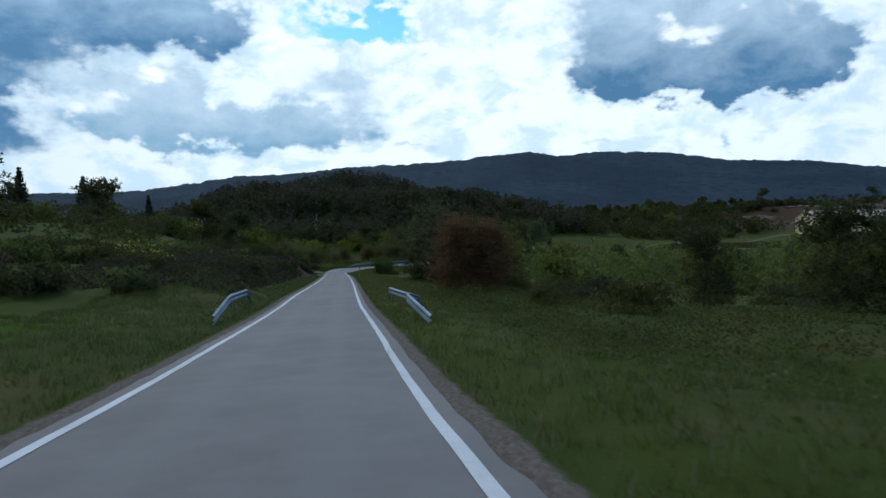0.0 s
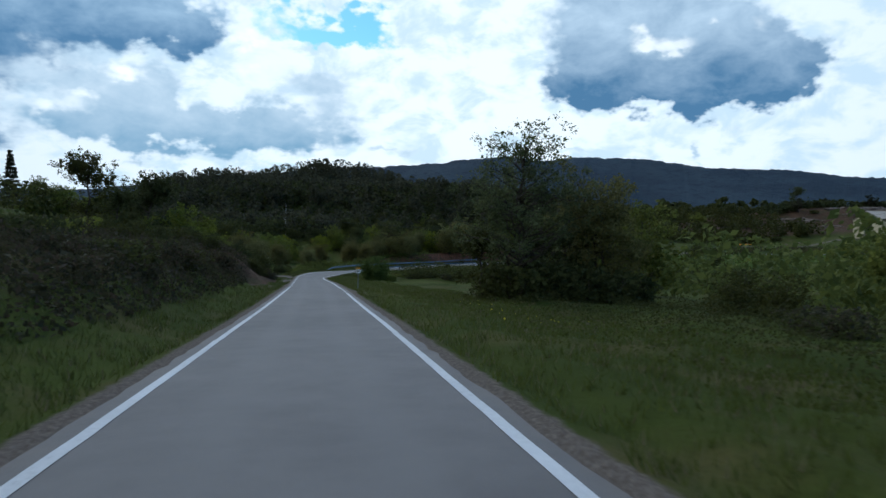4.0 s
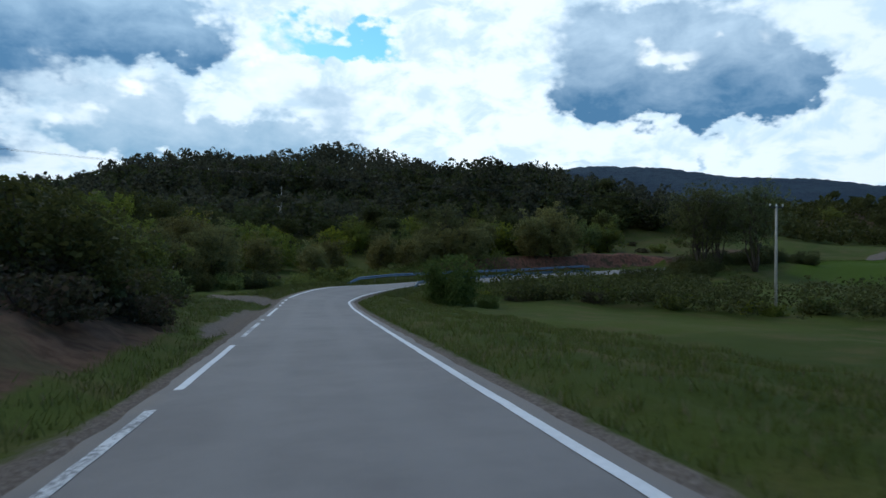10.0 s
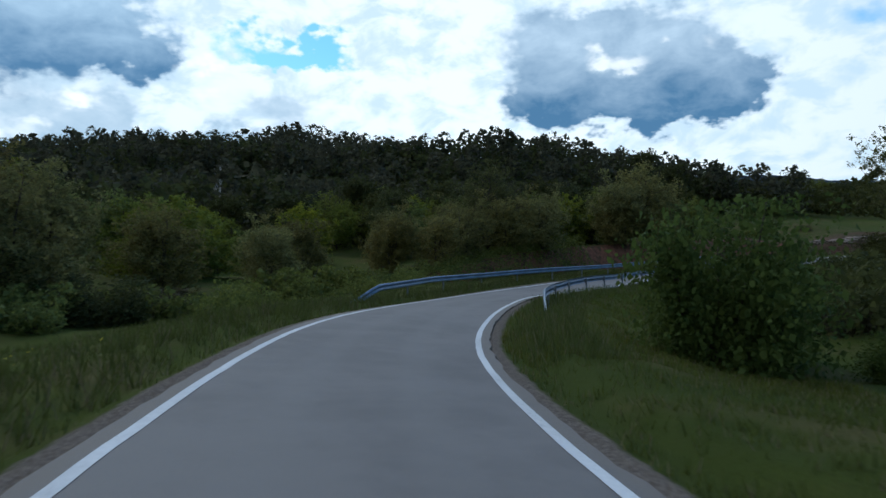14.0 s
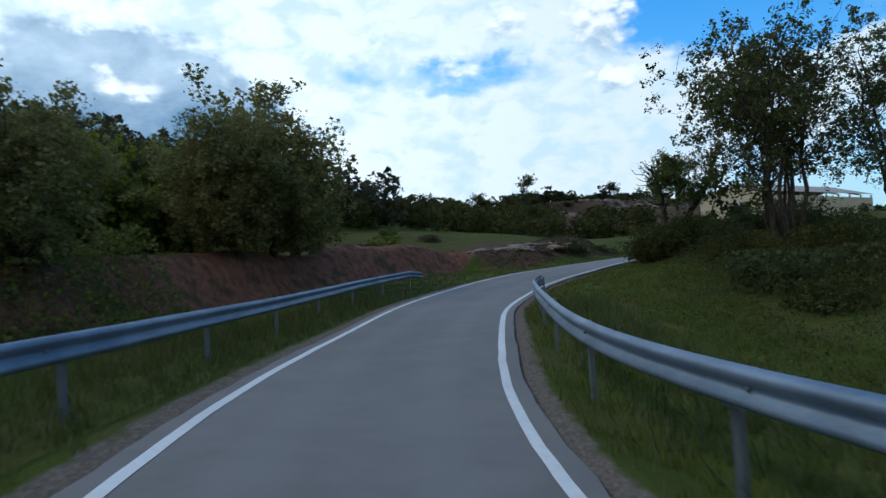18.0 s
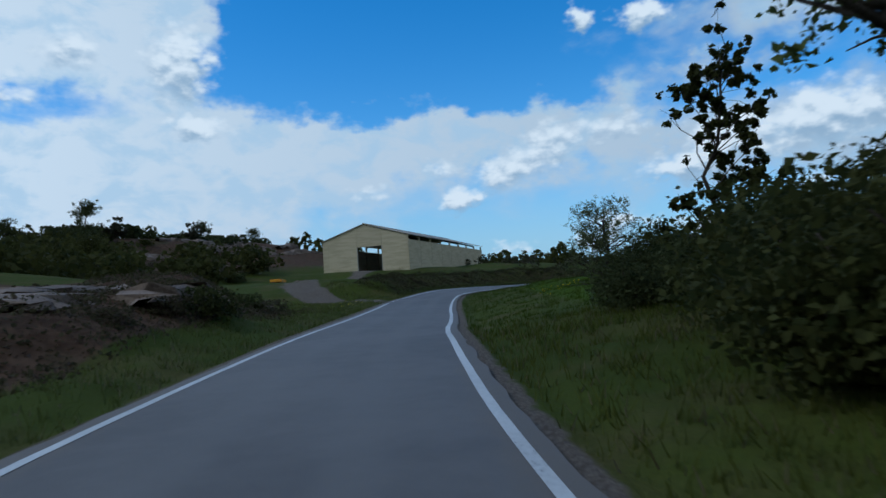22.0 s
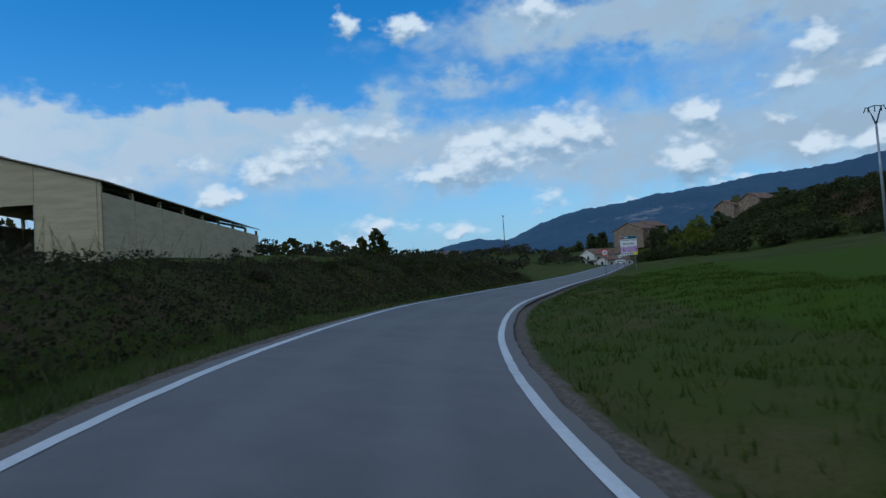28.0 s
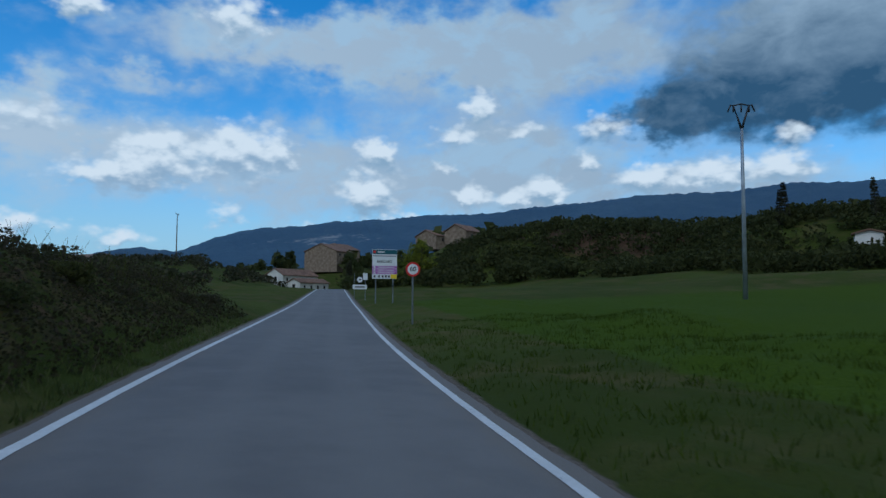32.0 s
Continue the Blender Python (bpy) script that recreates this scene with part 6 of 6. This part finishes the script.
# ---- village ----
def house(label, x, y, turn, w, l, eave, ridge, wall_mat, openings=(), chimney=False, name="house"):
    """w across the gable that faces -y, l deep."""
    root = thing(name, label, "house", pose(x, y, ground_at(x, y) - 0.3, 0, 0, turn), group="village houses")
    ring = [(-w / 2, 0), (w / 2, 0), (w / 2, eave), (0, ridge), (-w / 2, eave)]
    v = [(a_, 0, b_) for a_, b_ in ring] + [(a_, l, b_) for a_, b_ in ring]
    f = [(0, 1, 2, 3, 4), (9, 8, 7, 6, 5)] + [(i, i + 5, (i + 1) % 5 + 5, (i + 1) % 5) for i in range(5)]
    wall = part("wall", mesh_of("wall", v, f, wall_mat), root)
    for sg in (-1, 1):
        e_, r_ = (sg * (w / 2 + 0.35), eave - 0.12), (0, ridge + 0.1)
        vv = [(e_[0], -0.3, e_[1]), (e_[0], l + 0.3, e_[1]), (r_[0], l + 0.3, r_[1]), (r_[0], -0.3, r_[1])]
        vv += [(a_, b_, c_ + 0.2) for a_, b_, c_ in vv]
        part("roof_slope", mesh_of("roof_slope", vv, [(3, 2, 1, 0), (4, 5, 6, 7), (0, 1, 5, 4), (1, 2, 6, 5), (2, 3, 7, 6), (3, 0, 4, 7)], TILE), root)
    for ox, oz, ow, oh in openings:
        win = part("window", block(ow, 0.06, oh, GLASS_DARK, 0.0, (ox, -0.02, oz)), root)
        part("frame", block(ow + 0.16, 0.05, 0.08, STONE_WALL, 0.0, (ox, -0.04, oz + oh)), win)
    for oy in np.arange(2.0, l - 1.0, 3.0):
        for sg in (-1, 1):
            win = part("window", block(0.06, 0.8, 0.9, GLASS_DARK, 0.0, (sg * (w / 2 + 0.01), oy, eave - 1.6)), root)
            part("sill", block(0.14, 1.0, 0.07, STONE_WALL, 0.0, (sg * (w / 2 + 0.04), oy, eave - 1.68)), win)
    if chimney:
        part("chimney", block(0.6, 0.6, 1.4, STONE_WALL, 0.02, (w * 0.2, l * 0.5, ridge - 0.6)), root)
    return root


house("white-plastered gabled house at the end of the road", 311, 128.5, 208, 7.0, 18, 4.4, 6.4, PLASTER, [(-2.0, 0.3, 1.0, 2.6), (0.6, 2.6, 0.9, 1.3), (2.2, 0.6, 0.8, 1.2)])
house("low white building with brown tiled roof", 281, 135, 208, 4.2, 13, 2.3, 3.3, PLASTER, [(0, 0.4, 0.9, 1.4)])
house("old stone house with brown tiled roof", 339, 93, 30, 14, 10, 7.5, 10.2, STONE_WALL, [(-4, 4.6, 0.9, 1.2), (0, 4.6, 0.9, 1.2), (4, 4.6, 0.9, 1.2)], True)
house("old stone house with brown tiled roof", 362, 76, 20, 14, 9, 6.5, 9.0, STONE_WALL, [(-3, 3.6, 0.9, 1.2), (2, 3.6, 0.9, 1.2)], True)
house("low stone barn with tiled roof", 330, 150, -40, 8, 12, 3.0, 4.6, STONE_WALL, [(0, 0.3, 1.4, 2.0)])
house("pale low farm shed", 300, 178, -60, 8, 14, 2.4, 3.6, PLASTER, [(-1.5, 0.3, 1.2, 1.6)])
house("small stone house on the hill", 258, 92, 20, 7, 8, 3.4, 5.2, STONE_WALL, [(1, 1.2, 0.8, 1.0)])
house("small stone house on the hill", 282, 84, 10, 9, 8, 4.2, 6.0, STONE_WALL, [(-2, 1.6, 0.8, 1.0), (2, 1.6, 0.8, 1.0)])
house("pale shed by the cypresses", 146.8, 113.3, 25, 3.2, 3, 2.2, 2.5, PLASTER, [])

# ---- grass ----
def grass(label, n, where, size, mat, seed, name="grass", thin=None):
    """Loose blades over a stretch (s0, s1, d0, d1)."""
    rng = np.random.RandomState(seed)
    s0, s1, d0, d1 = where
    s_, d_ = rng.uniform(s0, s1, n), rng.uniform(d0, d1, n)
    # tufts
    tuft = rng.randint(0, max(1, n // 5), n)
    cs_, cd_ = rng.uniform(s0, s1, n // 5 + 1), d0 + (d1 - d0) * rng.rand(n // 5 + 1) ** 1.3
    s_, d_ = cs_[tuft] + rng.randn(n) * 0.09, cd_[tuft] + rng.randn(n) * 0.09
    pl_ = at_road(s_, d_)
    x, y = pl_[:, 0], pl_[:, 1]
    g_, e_, c_, r_ = cover(x, y)
    ok = (g_ + 0.75 * e_ + r_ + 0.25 * rng.rand(n) < 0.55) & (abs(d_) > half_width(s_) + 0.45)
    x, y = x[ok], y[ok]
    z = land(x, y)
    n = len(x)
    az = rng.rand(n) * 6.28
    h = size * (0.5 + 0.9 * rng.rand(n))
    w = 0.007 + 0.007 * rng.rand(n)
    lean = rng.randn(n, 2) * 0.35 * h[:, None]
    dx, dy = np.cos(az) * w, np.sin(az) * w
    base = np.stack([x, y, z - 0.02], 1)
    tip = base + np.stack([lean[:, 0], lean[:, 1], h], 1)
    off = np.stack([dx, dy, 0 * dx], 1)
    q = np.stack([base - off, base + off, tip + off * 0.3, tip - off * 0.3], 1).reshape(-1, 3)
    return tagged(part(name, quads_mesh(name, q, mat)), label, "grass", kind="stuff")


grass("short green grass on the verge", 110000, (-5, 150, -9.5, -2.2), 0.14, BLADE, 201)
grass("short green grass on the verge", 120000, (-5, 165, 9.5, 2.2), 0.14, BLADE, 202)
grass("rough grass outside the bend", 64000, (150, 262, -10, -2.2), 0.15, BLADE, 203)
grass("rough grass inside the bend", 56000, (160, 245, 9.5, 2.2), 0.16, BLADE, 204)
grass("long grass under the guard rails", 9000, (150, 213, -4.6, -2.9), 0.34, BLADE, 211)
grass("long grass under the guard rails", 9000, (160, 213, 4.8, 2.9), 0.34, BLADE, 212)
grass("tufted grass at the bank's foot", 15000, (258, 284, -9.5, -2.4), 0.17, BLADE, 205)
grass("narrow strip of grass below the bank", 9000, (284, 350, -3.7, -2.3), 0.15, BLADE, 208)
grass("thin tall weeds along the top of the bank", 900, (288, 350, -7.0, -5.0), 0.75, BLADE, 207, name="weeds")
grass("young crop and grass beside the road", 60000, (240, 350, 12, 2.2), 0.11, CROP, 206)


def flowers(n, where, seed):
    rng = np.random.RandomState(seed)
    pl_ = at_road(rng.uniform(where[0], where[1], n), rng.uniform(where[2], where[3], n))
    c = np.stack([pl_[:, 0], pl_[:, 1], land(pl_[:, 0], pl_[:, 1]) + rng.uniform(0.12, 0.32, n)], 1)
    tagged(part("wildflowers", quads_mesh("wildflowers", leaf_quads(rng, c, 0.045), FLOWER)), "small yellow wildflowers in the verge", "flowers", kind="stuff")


for where, n_ in (((258, 264, 6.0, 8.5), 46), ((262, 268, -4.6, -3.4), 26), ((150, 160, -6.5, -4.0), 30), ((60, 75, 5.0, 8.0), 40)):
    flowers(n_, where, int(where[0]))
